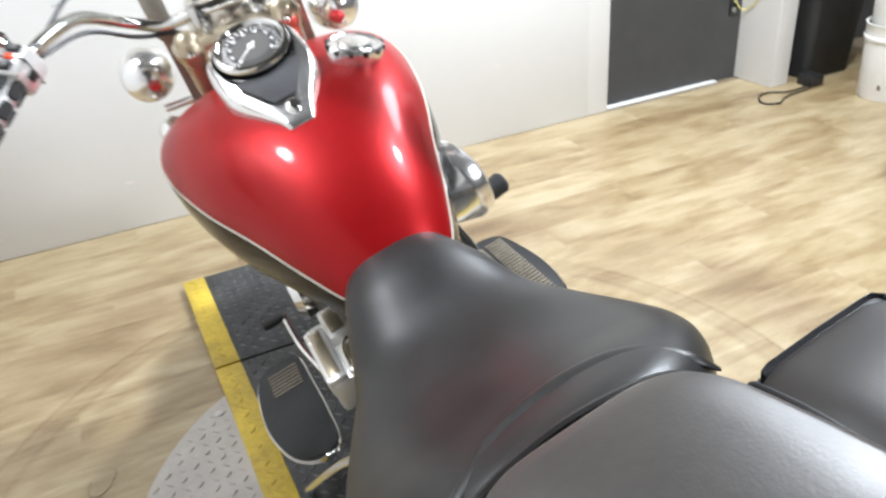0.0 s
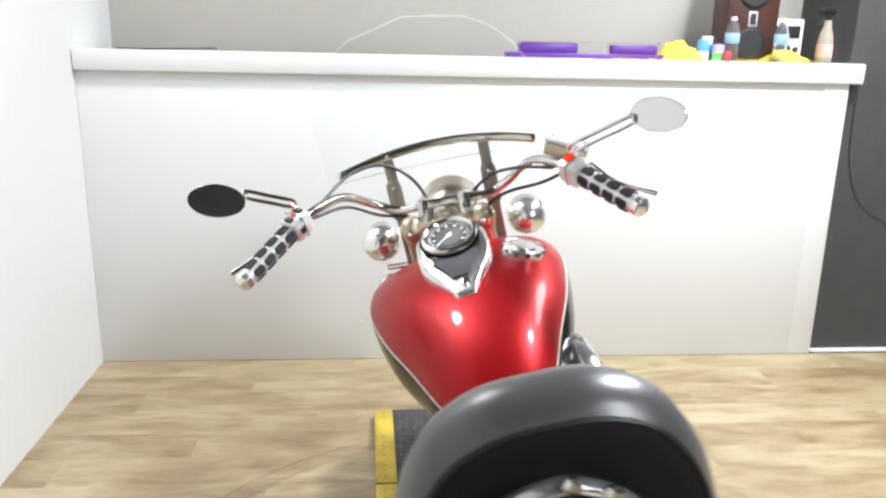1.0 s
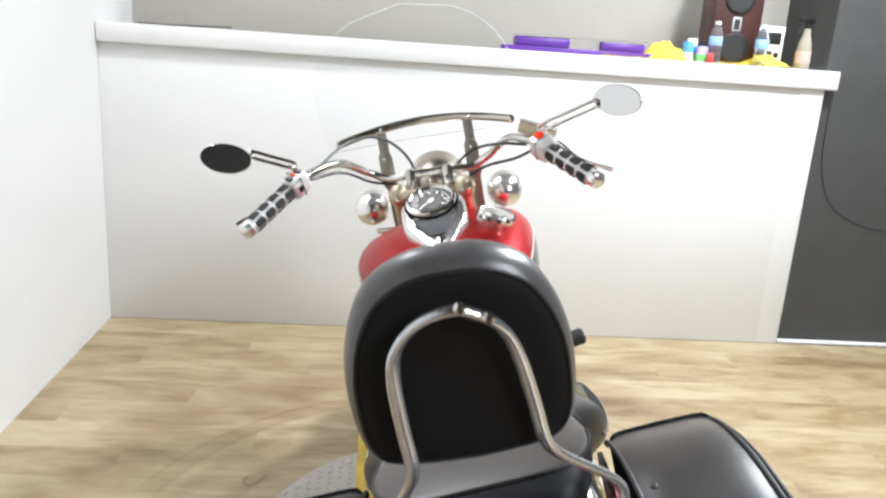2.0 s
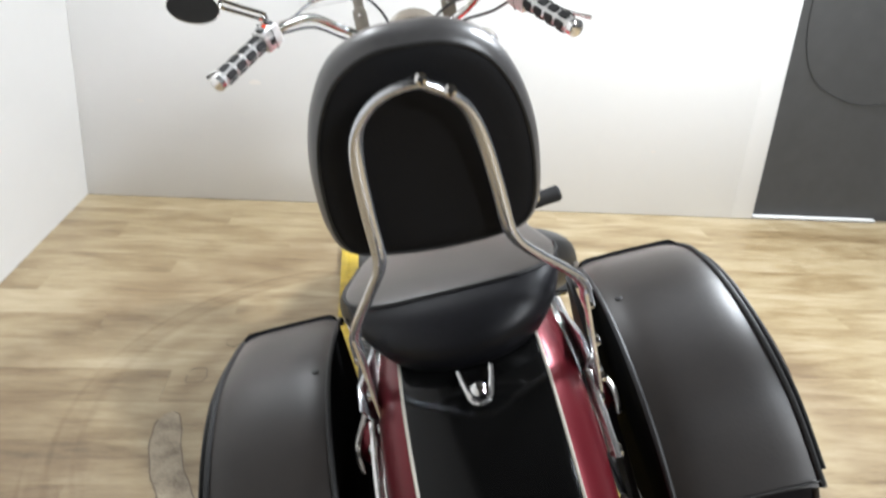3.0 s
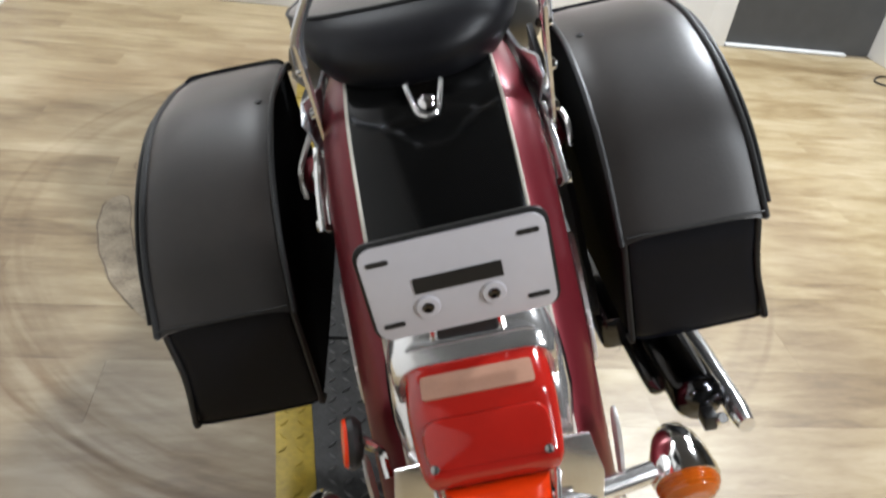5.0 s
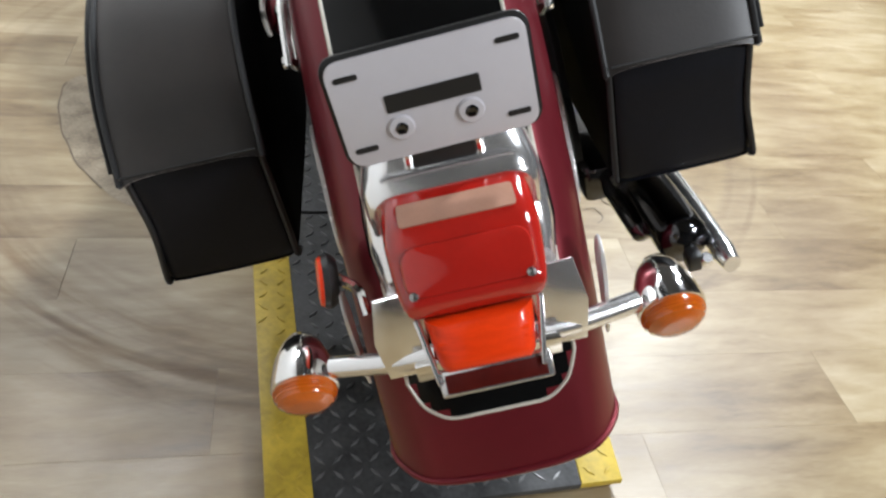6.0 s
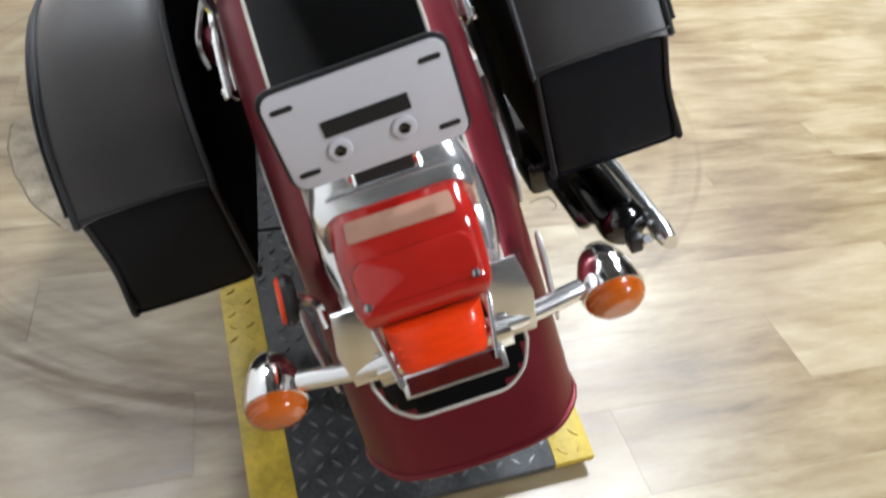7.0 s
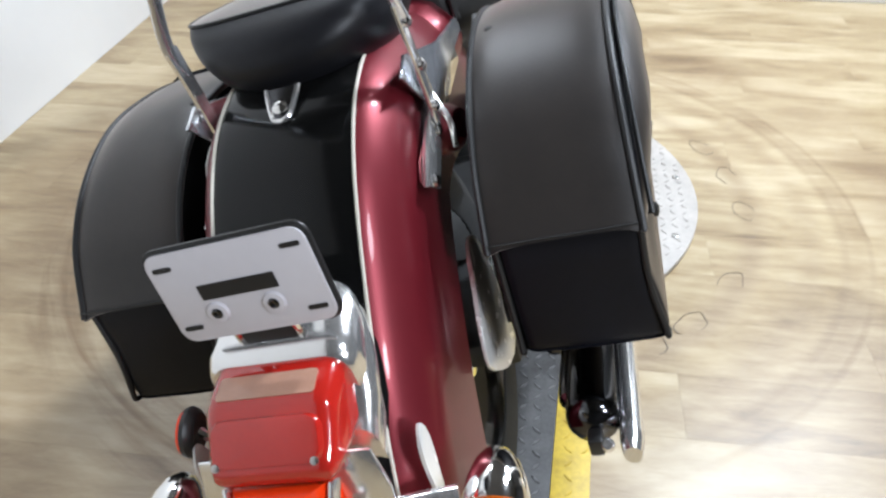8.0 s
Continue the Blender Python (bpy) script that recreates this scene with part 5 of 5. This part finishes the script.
for s in (-1, 1):
    part("side_cover", turned([(0.001, 0.035), (0.05, 0.03), (0.085, 0.012), (0.095, -0.01), (0.09, -0.03), (0.001, -0.03)], 28, axes((0.102 * s, 0.02, 0.785), (s, -0.25, 0.6), (0, 1, 0)) @ Matrix.Diagonal((1.0, 0.66, 1.0, 1))), DARK_RED, bike, "dark red side cover under the seat")
    part("strut_cover", turned([(0.001, 0.028), (0.02, 0.025), (0.032, 0.008), (0.034, -0.01), (0.001, -0.012)], 24, axes((0.156 * s, -0.215, 0.735), (s, -0.2, 0.3), (0, 1, 0)) @ Matrix.Diagonal((1.2, 0.95, 0.9, 1))), DARK_RED, bike, "rounded dark red strut cover")
    part("shock_absorber", tube([(0.150 * s, -0.17, 0.36), (0.150 * s, 0.05, 0.66)], 0.028, 16), CHROME, bike, "chrome covered shock absorber")
    part("stay_plate", prism([(-0.261, 0.862), (-0.298, 0.848), (-0.25, 0.80), (-0.196, 0.755), (-0.10, 0.770), (0.045, 0.772), (0.05, 0.795), (-0.10, 0.812)][::s], 0.005, Matrix(((0, 0, s, 0.144 * s), (1, 0, 0, 0), (0, 1, 0, 0), (0, 0, 0, 1))), 0.0015), BAR_CHROME, bike, "bluish chrome stay plate beside the fender")
    lug = part("rail_end", prism([(-0.235, 0.787), (-0.19, 0.762), (-0.262, 0.738), (-0.322, 0.708), (-0.358, 0.735), (-0.30, 0.766)][::s], 0.010, Matrix(((0, 0, s, 0.146 * s), (1, 0, 0, 0), (0, 1, 0, 0), (0, 0, 0, 1))), 0.003), SHELL, bike, "chrome rail end with bolts")
    for yy, zz in ((-0.335, 0.728), (-0.26, 0.758)):
        part("bolt", turned([(0.008, 0), (0.008, 0.005), (0.004, 0.008), (0.001, 0.008)], 12, axes((0.155 * s, yy, zz), (s, 0, 0), (0, 1, 0))), CHROME, lug)
    part("belt_guard", prism([tuple(q) for q in catmull([(-0.06, 0.118), (-0.017, 0.087), (0.0, -0.01), (0.005, -0.10), (-0.053, -0.107), (-0.12, -0.06), (-0.15, -0.01), (-0.10, 0.07)], 4, True)][::-s], 0.006, Matrix(((0, 0, s, 0.157 * s), (1, 0, 0, -0.25), (0, 1, 0, 0.50), (0, 0, 0, 1))), 0.002), ALU, bike, "steel bag support plate")
carrier = [(0.02, 0.80), (-0.06, 0.775), (-0.12, 0.71), (-0.135, 0.715), (-0.19, 0.635), (-0.215, 0.625), (-0.25, 0.575), (-0.262, 0.548), (-0.285, 0.540), (-0.312, 0.50), (-0.318, 0.478), (-0.298, 0.468), (-0.27, 0.498), (-0.245, 0.500), (-0.20, 0.55), (-0.165, 0.548), (-0.10, 0.60), (0.02, 0.66)]
part("bag_carrier", prism(carrier, 0.010, Matrix(((0, 0, 1, 0.178), (1, 0, 0, 0), (0, 1, 0, 0), (0, 0, 0, 1))), 0.002), PLASTIC, bike, "black notched bag carrier")
part("swing_arm", block(-0.15, 0.15, -0.22, 0.45, 0.30, 0.35, 0.01), ENGINE, bike, "black swing arm")
part("frame_tube", tube([(0, 1.2, 0.98), (0, 0.9, 0.72), (0, 0.5, 0.66), (0, 0.2, 0.62), (0, -0.05, 0.60)], 0.03, 12), ENGINE, bike, "black frame tube")
for s in (-1, 1):
    part("fender_rail", prism([(0.05, 0.025), (-0.26, 0.014), (-0.285, 0.0), (-0.26, -0.014), (0.05, -0.025)], 0.007, axes((0.139 * s, -0.06, 0.765), (s, 0, 0), (0, 1, 0.11)), 0.002), CHROME, bike, "chrome fender rail")

# ---------------------------------------------------------------- loose things
CARD_PURPLE = material("purple_plastic", (0.12, 0.04, 0.30), 0.35, vary=0.12, scale=20)
YELLOW_CLOTH = material("yellow_cloth", (0.72, 0.55, 0.05), 0.85, vary=0.15, scale=20, bump=0.5, bump_scale=300)
CLEAR_PACK = clear("clear_packaging", (0.95, 0.95, 0.97), 0.12, 1.05)
BOTTLE = clear("bottle_plastic", (0.88, 0.92, 0.94), 0.08, 1.16, 0.92)
BLUE = material("blue_label", (0.10, 0.32, 0.72), 0.4)
PALE_BLUE = material("pale_blue_label", (0.30, 0.50, 0.80), 0.4)
STAIN = material("dried_glue_film", (0.20, 0.150, 0.095), 0.45, vary=0.35, scale=16, bump=0.3, bump_scale=60, second=(0.36, 0.295, 0.205))
GREEN = material("green_label", (0.16, 0.55, 0.12), 0.4)
SOFT_RED = material("red_label", (0.65, 0.06, 0.06), 0.4)
LILAC = material("lilac_label", (0.45, 0.36, 0.72), 0.4)
WHITE_PLASTIC = material("white_plastic", (0.74, 0.73, 0.70), 0.4, vary=0.06)
BROWN_WOOD = material("dark_brown_veneer", (0.055, 0.018, 0.014), 0.4, vary=0.3, scale=6, stretch=(1, 1, 6))
SILVER = material("silver_plastic", (0.55, 0.55, 0.56), 0.35, metal=0.4)
SOFT_LABEL = material("faded_pink_label", (0.55, 0.36, 0.32), 0.5, vary=0.2, scale=30)
SPRAY = clear("pale_spray_bottle", (0.62, 0.56, 0.46), 0.2, 1.2, 0.5)
BLUE_DEEP = material("dark_blue_label", (0.03, 0.10, 0.26), 0.4)
TAN_BOX = material("tan_cover", (0.28, 0.22, 0.14), 0.5)
YELLOW_WIRE = material("yellow_wire", (0.62, 0.55, 0.18), 0.5)
SMUDGE = material("dark_scuff", (0.165, 0.126, 0.083), 0.6, vary=0.4, scale=40)
TOP = LEDGE + 0.092


def thing(name, label, category, x=0.0, y=0.0, z=0.0, turn_z=0.0, group=""):
    ob = tagged(new(name), label, category, group)
    ob.matrix_world = pose(x, y, z, 0, 0, turn_z)
    return ob


# purple packs on the ledge
pack = thing("plastic_pack", "purple and clear plastic package lying on the ledge", "package", 2.26, 0.06, TOP, 1)
part("tray", block(-0.33, 0.42, -0.05, 0.06, 0.0, 0.024, 0.004), CARD_PURPLE, pack)
part("cover", block(-0.27, 0.0, -0.045, 0.055, 0.024, 0.070, 0.012), CARD_PURPLE, pack, "dull purple moulded cover")
part("bubble", block(0.005, 0.15, -0.045, 0.055, 0.024, 0.064, 0.008), CLEAR_PACK, pack, "clear plastic bubble")
part("end_cover", block(0.155, 0.38, -0.045, 0.055, 0.024, 0.066, 0.010), CARD_PURPLE, pack, "purple end cover")
part("clear_lid", block(-0.28, 0.39, -0.048, 0.058, 0.0705, 0.078, 0.002), CLEAR_PACK, pack, "clear lid")


def cloth(name, label, w, d, h, x, y, seed, peak):
    bm = bmesh.new()
    n, m = 26, 18
    rows = []
    for j in range(m + 1):
        row = []
        for i in range(n + 1):
            u, v = i / n * 2 - 1, j / m * 2 - 1
            px, py = u * w / 2 * (1 + 0.12 * noise.noise((v * 2, seed, 0))), v * d / 2 * (1 + 0.15 * noise.noise((u * 2, seed, 5)))
            fold = abs(noise.noise((u * 3.1 + seed, v * 2.3, 2))) * 0.5 + abs(noise.noise((u * 6.3, v * 5.1 + seed, 7))) * 0.25
            lump = max(0.0, 1 - ((u - peak) / 0.55) ** 2 - (v / 0.9) ** 2)
            row.append((px, py, 0.003 + h * lump * (0.65 + fold) + 0.012 * fold))
        rows.append(row)
    ob = part(name, sheet(rows, 0.002), YELLOW_CLOTH)
    tagged(ob, label, "cloth", "cloths on the ledge")
    ob.location = (x, y, TOP + 0.001)


cloth("cloth", "crumpled yellow cloth heaped on the ledge", 0.46, 0.17, 0.095, 2.66, 0.07, 3, 0.42)
cloth("cloth", "rumpled yellow cloth lying behind the bottles", 0.46, 0.14, 0.055, 3.24, 0.10, 11, 0.25)


def water_bottle(x, y):
    ob = thing("water_bottle", "clear plastic water bottle with a blue label", "bottle", x, y, TOP, 0, "bottles on the ledge")
    part("body", turned([(0.001, 0.0), (0.028, 0.0), (0.032, 0.006), (0.031, 0.045), (0.032, 0.05), (0.030, 0.085), (0.032, 0.12), (0.031, 0.14), (0.024, 0.165), (0.013, 0.182), (0.012, 0.19), (0.001, 0.19)], 24), BOTTLE, ob)
    part("label", turned([(0.0325, 0.085), (0.0332, 0.086), (0.0332, 0.128), (0.0325, 0.129)], 24), PALE_BLUE, ob)
    part("cap", turned([(0.014, 0.186), (0.0145, 0.188), (0.0145, 0.200), (0.013, 0.202), (0.001, 0.202)], 18), WHITE_PLASTIC, ob)


water_bottle(2.995, 0.03)
water_bottle(3.235, 0.03)


def tin(name, label, x, y, r, h, mat, band, band_mat):
    ob = thing(name, label, "can", x, y, TOP, 0, "cans on the ledge")
    part("body", turned([(0.001, 0), (r - 0.002, 0), (r, 0.003), (r, h - 0.003), (r - 0.002, h), (0.001, h)], 22), mat, ob)
    part("band", turned([(r, h * band[0]), (r + 0.0008, h * band[0] + 0.001), (r + 0.0008, h * band[1] - 0.001), (r, h * band[1])], 22), band_mat, ob)
    return ob


tin("can", "white and blue printed can standing on the ledge", 2.870, 0.06, 0.026, 0.098, BLUE, (0.1, 0.45), WHITE_PLASTIC)
tin("can", "white can with a pale blue band", 2.905, 0.10, 0.026, 0.115, WHITE_PLASTIC, (0.4, 0.7), BLUE)
pot = tin("can", "lilac tub with a green label and black cap", 2.942, 0.05, 0.029, 0.078, LILAC, (0.1, 0.5), GREEN)
part("cap", turned([(0.016, 0.078), (0.016, 0.102), (0.014, 0.104), (0.001, 0.104)], 18), PLASTIC, pot)
box = tagged(part("small_box", block(-0.014, 0.014, -0.014, 0.014, 0, 0.046, 0.002), SOFT_RED), "small red carton beside the bottles", "box")
box.location = (2.965, -0.002, TOP)

# loudspeaker
spk = thing("loudspeaker", "dark brown wooden loudspeaker with two round drivers", "loudspeaker", 3.14, 0.22, TOP, -4)
part("cabinet", block(-0.125, 0.125, -0.09, 0.11, 0, 0.52, 0.006), BROWN_WOOD, spk)
for z in (0.085, 0.325):
    cone = part("driver", turned([(0.070, 0.0), (0.072, 0.006), (0.062, 0.010), (0.056, 0.004), (0.022, -0.006), (0.020, 0.0), (0.001, 0.008)], 32, axes((0.0, -0.0905, z), (0, -1, 0))), RUBBER, spk, "round driver with a dark cone")
    part("ring", turned([(0.070, 0.006), (0.074, 0.008), (0.074, 0.010), (0.066, 0.0115), (0.065, 0.009)], 32, axes((0.0, -0.0905, z), (0, -1, 0))), PLASTIC, cone)
part("port", block(-0.022, 0.022, -0.0935, -0.090, 0.165, 0.235, 0.001), SILVER, spk, "silver port frame")
part("port_hole", block(-0.014, 0.014, -0.0945, -0.0937, 0.174, 0.226), PLASTIC, spk)

radio = thing("radio", "small silver radio with a dark display and knobs", "radio", 3.34, 0.21, TOP, 0)
part("case", block(-0.072, 0.072, -0.05, 0.05, 0, 0.205, 0.006), WHITE_PLASTIC, radio)
part("display", block(-0.055, 0.055, -0.053, -0.0495, 0.115, 0.175, 0.002), PLASTIC, radio)
for k, dx in enumerate((-0.04, 0.0, 0.038)):
    part("knob", turned([(0.014, 0), (0.014, 0.008), (0.010, 0.011), (0.001, 0.011)], 18, axes((dx, -0.05, 0.075 - 0.006 * k), (0, -1, 0))), PLASTIC, radio)

spray = thing("spray_bottle", "pale spray bottle with a dark trigger head", "bottle", 3.49, 0.09, TOP, 20)
part("body", turned([(0.001, 0), (0.034, 0), (0.037, 0.01), (0.036, 0.10), (0.030, 0.135), (0.019, 0.17), (0.016, 0.205), (0.001, 0.205)], 24), SPRAY, spray)
part("label", turned([(0.0375, 0.03), (0.0377, 0.032), (0.0372, 0.088), (0.0368, 0.09)], 24), SOFT_LABEL, spray)
part("collar", turned([(0.016, 0.200), (0.017, 0.202), (0.017, 0.222), (0.001, 0.224)], 16), PLASTIC, spray)
part("head", block(-0.066, 0.038, -0.011, 0.011, 0.226, 0.256, 0.008), PLASTIC, spray)
part("trigger", tube([(-0.03, 0, 0.228), (-0.044, 0, 0.20), (-0.062, 0, 0.178)], 0.0065, 8), PLASTIC, spray)

strap = tagged(part("black_strap", tube([(0.19, 0.0, TOP + 0.006), (0.32, 0.01, TOP + 0.004), (0.46, 0.0, TOP + 0.008), (0.62, 0.02, TOP + 0.012)], 0.006, 8, squash=0.6), PLASTIC), "thin black strap lying along the ledge", "strap")
cable = tagged(part("power_cable", tube([(3.22, 0.05, TOP + 0.008), (3.38, 0.02, TOP + 0.006), (3.55, 0.0, TOP + 0.006), (3.625, -0.005, TOP + 0.004), (3.652, 0.02, TOP - 0.02), (3.66, 0.040, 1.20), (3.68, 0.042, 0.98), (3.76, 0.042, 0.80), (3.90, 0.042, 0.705), (4.08, 0.042, 0.66), (4.25, 0.042, 0.69), (4.33, 0.042, 0.725)], 0.0019, 8), PLASTIC), "thin dark cable hanging down the grey wall", "cable")

# outlets on the grey wall
upper = thing("wall_box", "tan electrical box on the grey wall", "outlet", 4.375, 0.05, 0.73)
part("cover", block(-0.055, 0.055, -0.022, 0.0, -0.032, 0.032, 0.003), TAN_BOX, upper)
part("plug", block(-0.05, -0.012, -0.040, -0.0222, -0.018, 0.018, 0.004), PLASTIC, upper)
lower = thing("wall_outlet", "dark metal outlet plate on the grey wall", "outlet", 4.435, 0.05, 0.41)
part("cover", block(-0.024, 0.024, -0.012, 0.0, -0.055, 0.055, 0.003), PLASTIC, lower)
for z in (-0.025, 0.025):
    part("socket", turned([(0.015, 0.0), (0.015, 0.003), (0.001, 0.003)], 18, axes((0, -0.012, z), (0, -1, 0))), STEEL, lower)
tagged(part("yellow_wire", tube([(4.435, 0.032, 0.43), (4.46, 0.020, 0.39), (4.485, 0.0, 0.385), (4.492, -0.06, 0.44), (4.492, -0.12, 0.60), (4.492, -0.15, 0.90), (4.492, -0.15, 1.40)], 0.004, 8), YELLOW_WIRE), "pale yellow wire curling up from the outlet", "wire")

# waste bin, buckets and a cable on the floor
waste = thing("waste_bin", "black plastic waste bin with a liner, beside the return wall", "bin", 4.90, -0.12, 0)
part("body", cushion(rounded(0.40, 0.30, 0.05), [(0.80, 0.0, 0), (0.82, 0.004, 0), (1.0, 0.50, 0), (1.04, 0.505, 0), (1.04, 0.53, 0), (0.98, 0.53, 0), (0.94, 0.47, 0), (0.80, 0.02, 0)], Matrix()), RUBBER, waste)
part("liner", cushion(rounded(0.42, 0.32, 0.05), [(1.0, 0.46, 0), (1.03, 0.50, 0), (1.05, 0.535, 0), (0.97, 0.545, 0), (0.86, 0.50, 0), (0.5, 0.47, 0)], Matrix()), PLASTIC, waste, "shiny black bin liner")
paper = tagged(part("paper_scrap", cushion([(-0.05, -0.03), (0.05, -0.04), (0.03, 0.04), (-0.03, 0.03)], [(1.0, 0.0, 0), (0.9, 0.02, 0), (0.4, 0.06, 0), (0.05, 0.08, 0)], Matrix()), WHITE_PLASTIC), "crumpled white paper lying in the bin", "paper")
paper.location = (4.88, -0.15, 0.475)


def bucket(name, label, x, y, z, r0, r1, h):
    ob = thing(name, label, "bucket", x, y, z, 35)
    part("body", turned([(0.001, 0), (r0, 0), (r0 + 0.003, 0.006), (r1 - 0.004, h * 0.78), (r1 + 0.004, h * 0.79), (r1 + 0.005, h * 0.83), (r1, h * 0.84), (r1 + 0.001, h - 0.01), (r1 + 0.006, h), (r1 - 0.004, h), (r0 - 0.006, 0.012), (0.001, 0.010)], 40), WHITE_PLASTIC, ob)
    return ob


pail = bucket("bucket", "white plastic bucket with a blue printed label", 4.855, -0.64, 0, 0.135, 0.150, 0.37)
for a0, a1, z0, z1, mat in ((214, 262, 0.07, 0.24, BLUE_DEEP), (220, 256, 0.185, 0.215, WHITE_PLASTIC), (222, 250, 0.125, 0.145, WHITE_PLASTIC), (196, 202, 0.06, 0.085, SMUDGE)):
    lift = 0.0012 if mat is BLUE_DEEP else 0.0022
    rows = [[((0.138 + 0.0125 * z / 0.29 + lift) * math.cos(radians(a - 35)), (0.138 + 0.0125 * z / 0.29 + lift) * math.sin(radians(a - 35)), z) for a in np.linspace(a0, a1, 12)] for z in (z0, z1)]
    part("label_print", sheet(rows, 0.0006), mat, pail)
part("handle", tube([(-0.153, 0, 0.29), (-0.12, -0.11, 0.20), (0.0, -0.158, 0.155), (0.12, -0.11, 0.20), (0.153, 0, 0.29)], 0.003, 8), STEEL, pail)
bucket("bucket", "pale grey bucket stacked in the white one", 4.86, -0.635, 0.30, 0.125, 0.142, 0.36)
charger = tagged(part("power_adapter", block(-0.045, 0.045, -0.05, 0.05, 0, 0.06, 0.008), PLASTIC), "small black power adapter on the floor", "adapter")
charger.location = (4.70, -0.30, 0)
tagged(part("floor_cable", tube([(4.68, -0.32, 0.006), (4.52, -0.33, 0.005), (4.42, -0.28, 0.005), (4.34, -0.30, 0.005), (4.28, -0.38, 0.005), (4.34, -0.43, 0.005), (4.45, -0.38, 0.005), (4.60, -0.36, 0.005), (4.69, -0.34, 0.008)], 0.005, 8), PLASTIC), "black cable curled on the floor", "cable")

# old fixing marks on the floor round the turntable
for k, a in enumerate((-53, -43, -28, -2, 12, 25, 150, 168)):
    c, q = math.cos(radians(a)), math.sin(radians(a))
    rows = []
    for i in range(23):
        w = 2 * math.pi * i / 20
        wob = 1 + 0.28 * noise.noise((k * 3.1 + math.cos(w), math.sin(w), 1.7))
        rows.append([((0.038 * wob - t_) * math.cos(w) * 0.8, (0.050 * wob - t_) * math.sin(w), 0.0) for t_ in (0.0, 0.0022 + 0.005 * abs(noise.noise((w, k, 3))))])
    ob = tagged(part("floor_mark", sheet(rows[: 12 + (k * 5) % 9], 0.0006), SMUDGE), "dark outline of an old fixing mark on the floor", "floor mark", "marks round the turntable", "structure")
    ob.matrix_world = pose(1.683 + 0.80 * c, -1.869 + 0.80 * q, 0.0012, 0, 0, a)

# long film of old glue on the floor, following the turntable
rows = []
for i in range(49):
    f = i / 48
    a = radians(-178 + 46 * f)
    ends = math.sqrt(max(0.0, 1 - (2 * f - 1) ** 6))
    wob = 0.006 * noise.noise((f * 9, 4.2, 0))
    rows.append([((0.812 + 0.012 * f + wob + q * 0.042 * ends) * math.cos(a), (0.812 + 0.012 * f + wob + q * 0.042 * ends) * math.sin(a), 0.0) for q in np.linspace(-1, 1, 7)])
film_mark = tagged(part("floor_mark", sheet(rows, 0.0005), STAIN), "long pale film of dried glue on the floor beside the turntable", "floor mark", "marks round the turntable", "structure")
film_mark.location = (1.683, -1.869, 0.0010)
for side, lo, hi in ((0, 0, 44), (6, 3, 40)):
    edge = [[tuple(np.array(r[side]) * (1 + d)) for d in (0.0, 0.004 + 0.004 * abs(noise.noise((k * 0.4, side, 1))))] for k, r in enumerate(rows[lo:hi])]
    ob = tagged(part("floor_mark", sheet(edge, 0.0005), SMUDGE), "dark edge of the dried glue film", "floor mark", "marks round the turntable", "structure")
    ob.location = (1.683, -1.869, 0.0016)

# faint smudges on the half wall
WALL_SMUDGE = material("wall_smudge", (0.755, 0.72, 0.68), 0.6, vary=0.06, scale=30)
for mx, mz, mw, mh, seed in ((0.86, 0.62, 0.030, 0.012, 1.0), (0.30, 0.50, 0.020, 0.007, 2.0), (2.95, 0.36, 0.016, 0.006, 3.0), (1.25, 0.20, 0.024, 0.006, 4.0)):
    outline = [(mw * (1 + 0.4 * noise.noise((math.cos(w), math.sin(w), seed))) * math.cos(w), mh * (1 + 0.5 * noise.noise((math.cos(w), math.sin(w), seed + 5))) * math.sin(w)) for w in (2 * math.pi * k / 22 for k in range(22))]
    tagged(part("wall_mark", prism(outline, 0.0006, axes((mx, -0.0004, mz), (0, -1, 0))), WALL_SMUDGE), "faint brownish smudge on the white half wall", "wall mark", "smudges on the half wall", "structure")

# ---------------------------------------------------------------- floor planks
PLANK_W, PLANK_L = 0.185, 1.22
plank_meshes = {}


def plank_mesh(length):
    key = round(length, 3)
    if key not in plank_meshes:
        plank_meshes[key] = finish("plank", block(0.0001, key - 0.0001, 0.0001, PLANK_W - 0.0001, -0.006, 0.0, 0.00018, segments=1), PLANK, False)
    return plank_meshes[key]


row = 0
y = 0.0
while y > -7.15:
    x = -0.002 - PLANK_L * ((row * 0.37) % 1.0)
    while x < 6.59:
        a, b = max(x, -0.1), min(x + PLANK_L, 6.59)
        if b - a > 0.02:
            ob = new("plank", plank_mesh(b - a))
            ob.parent, ob.location = floor, (a, y - PLANK_W, 0.0)
        x += PLANK_L
    y -= PLANK_W
    row += 1
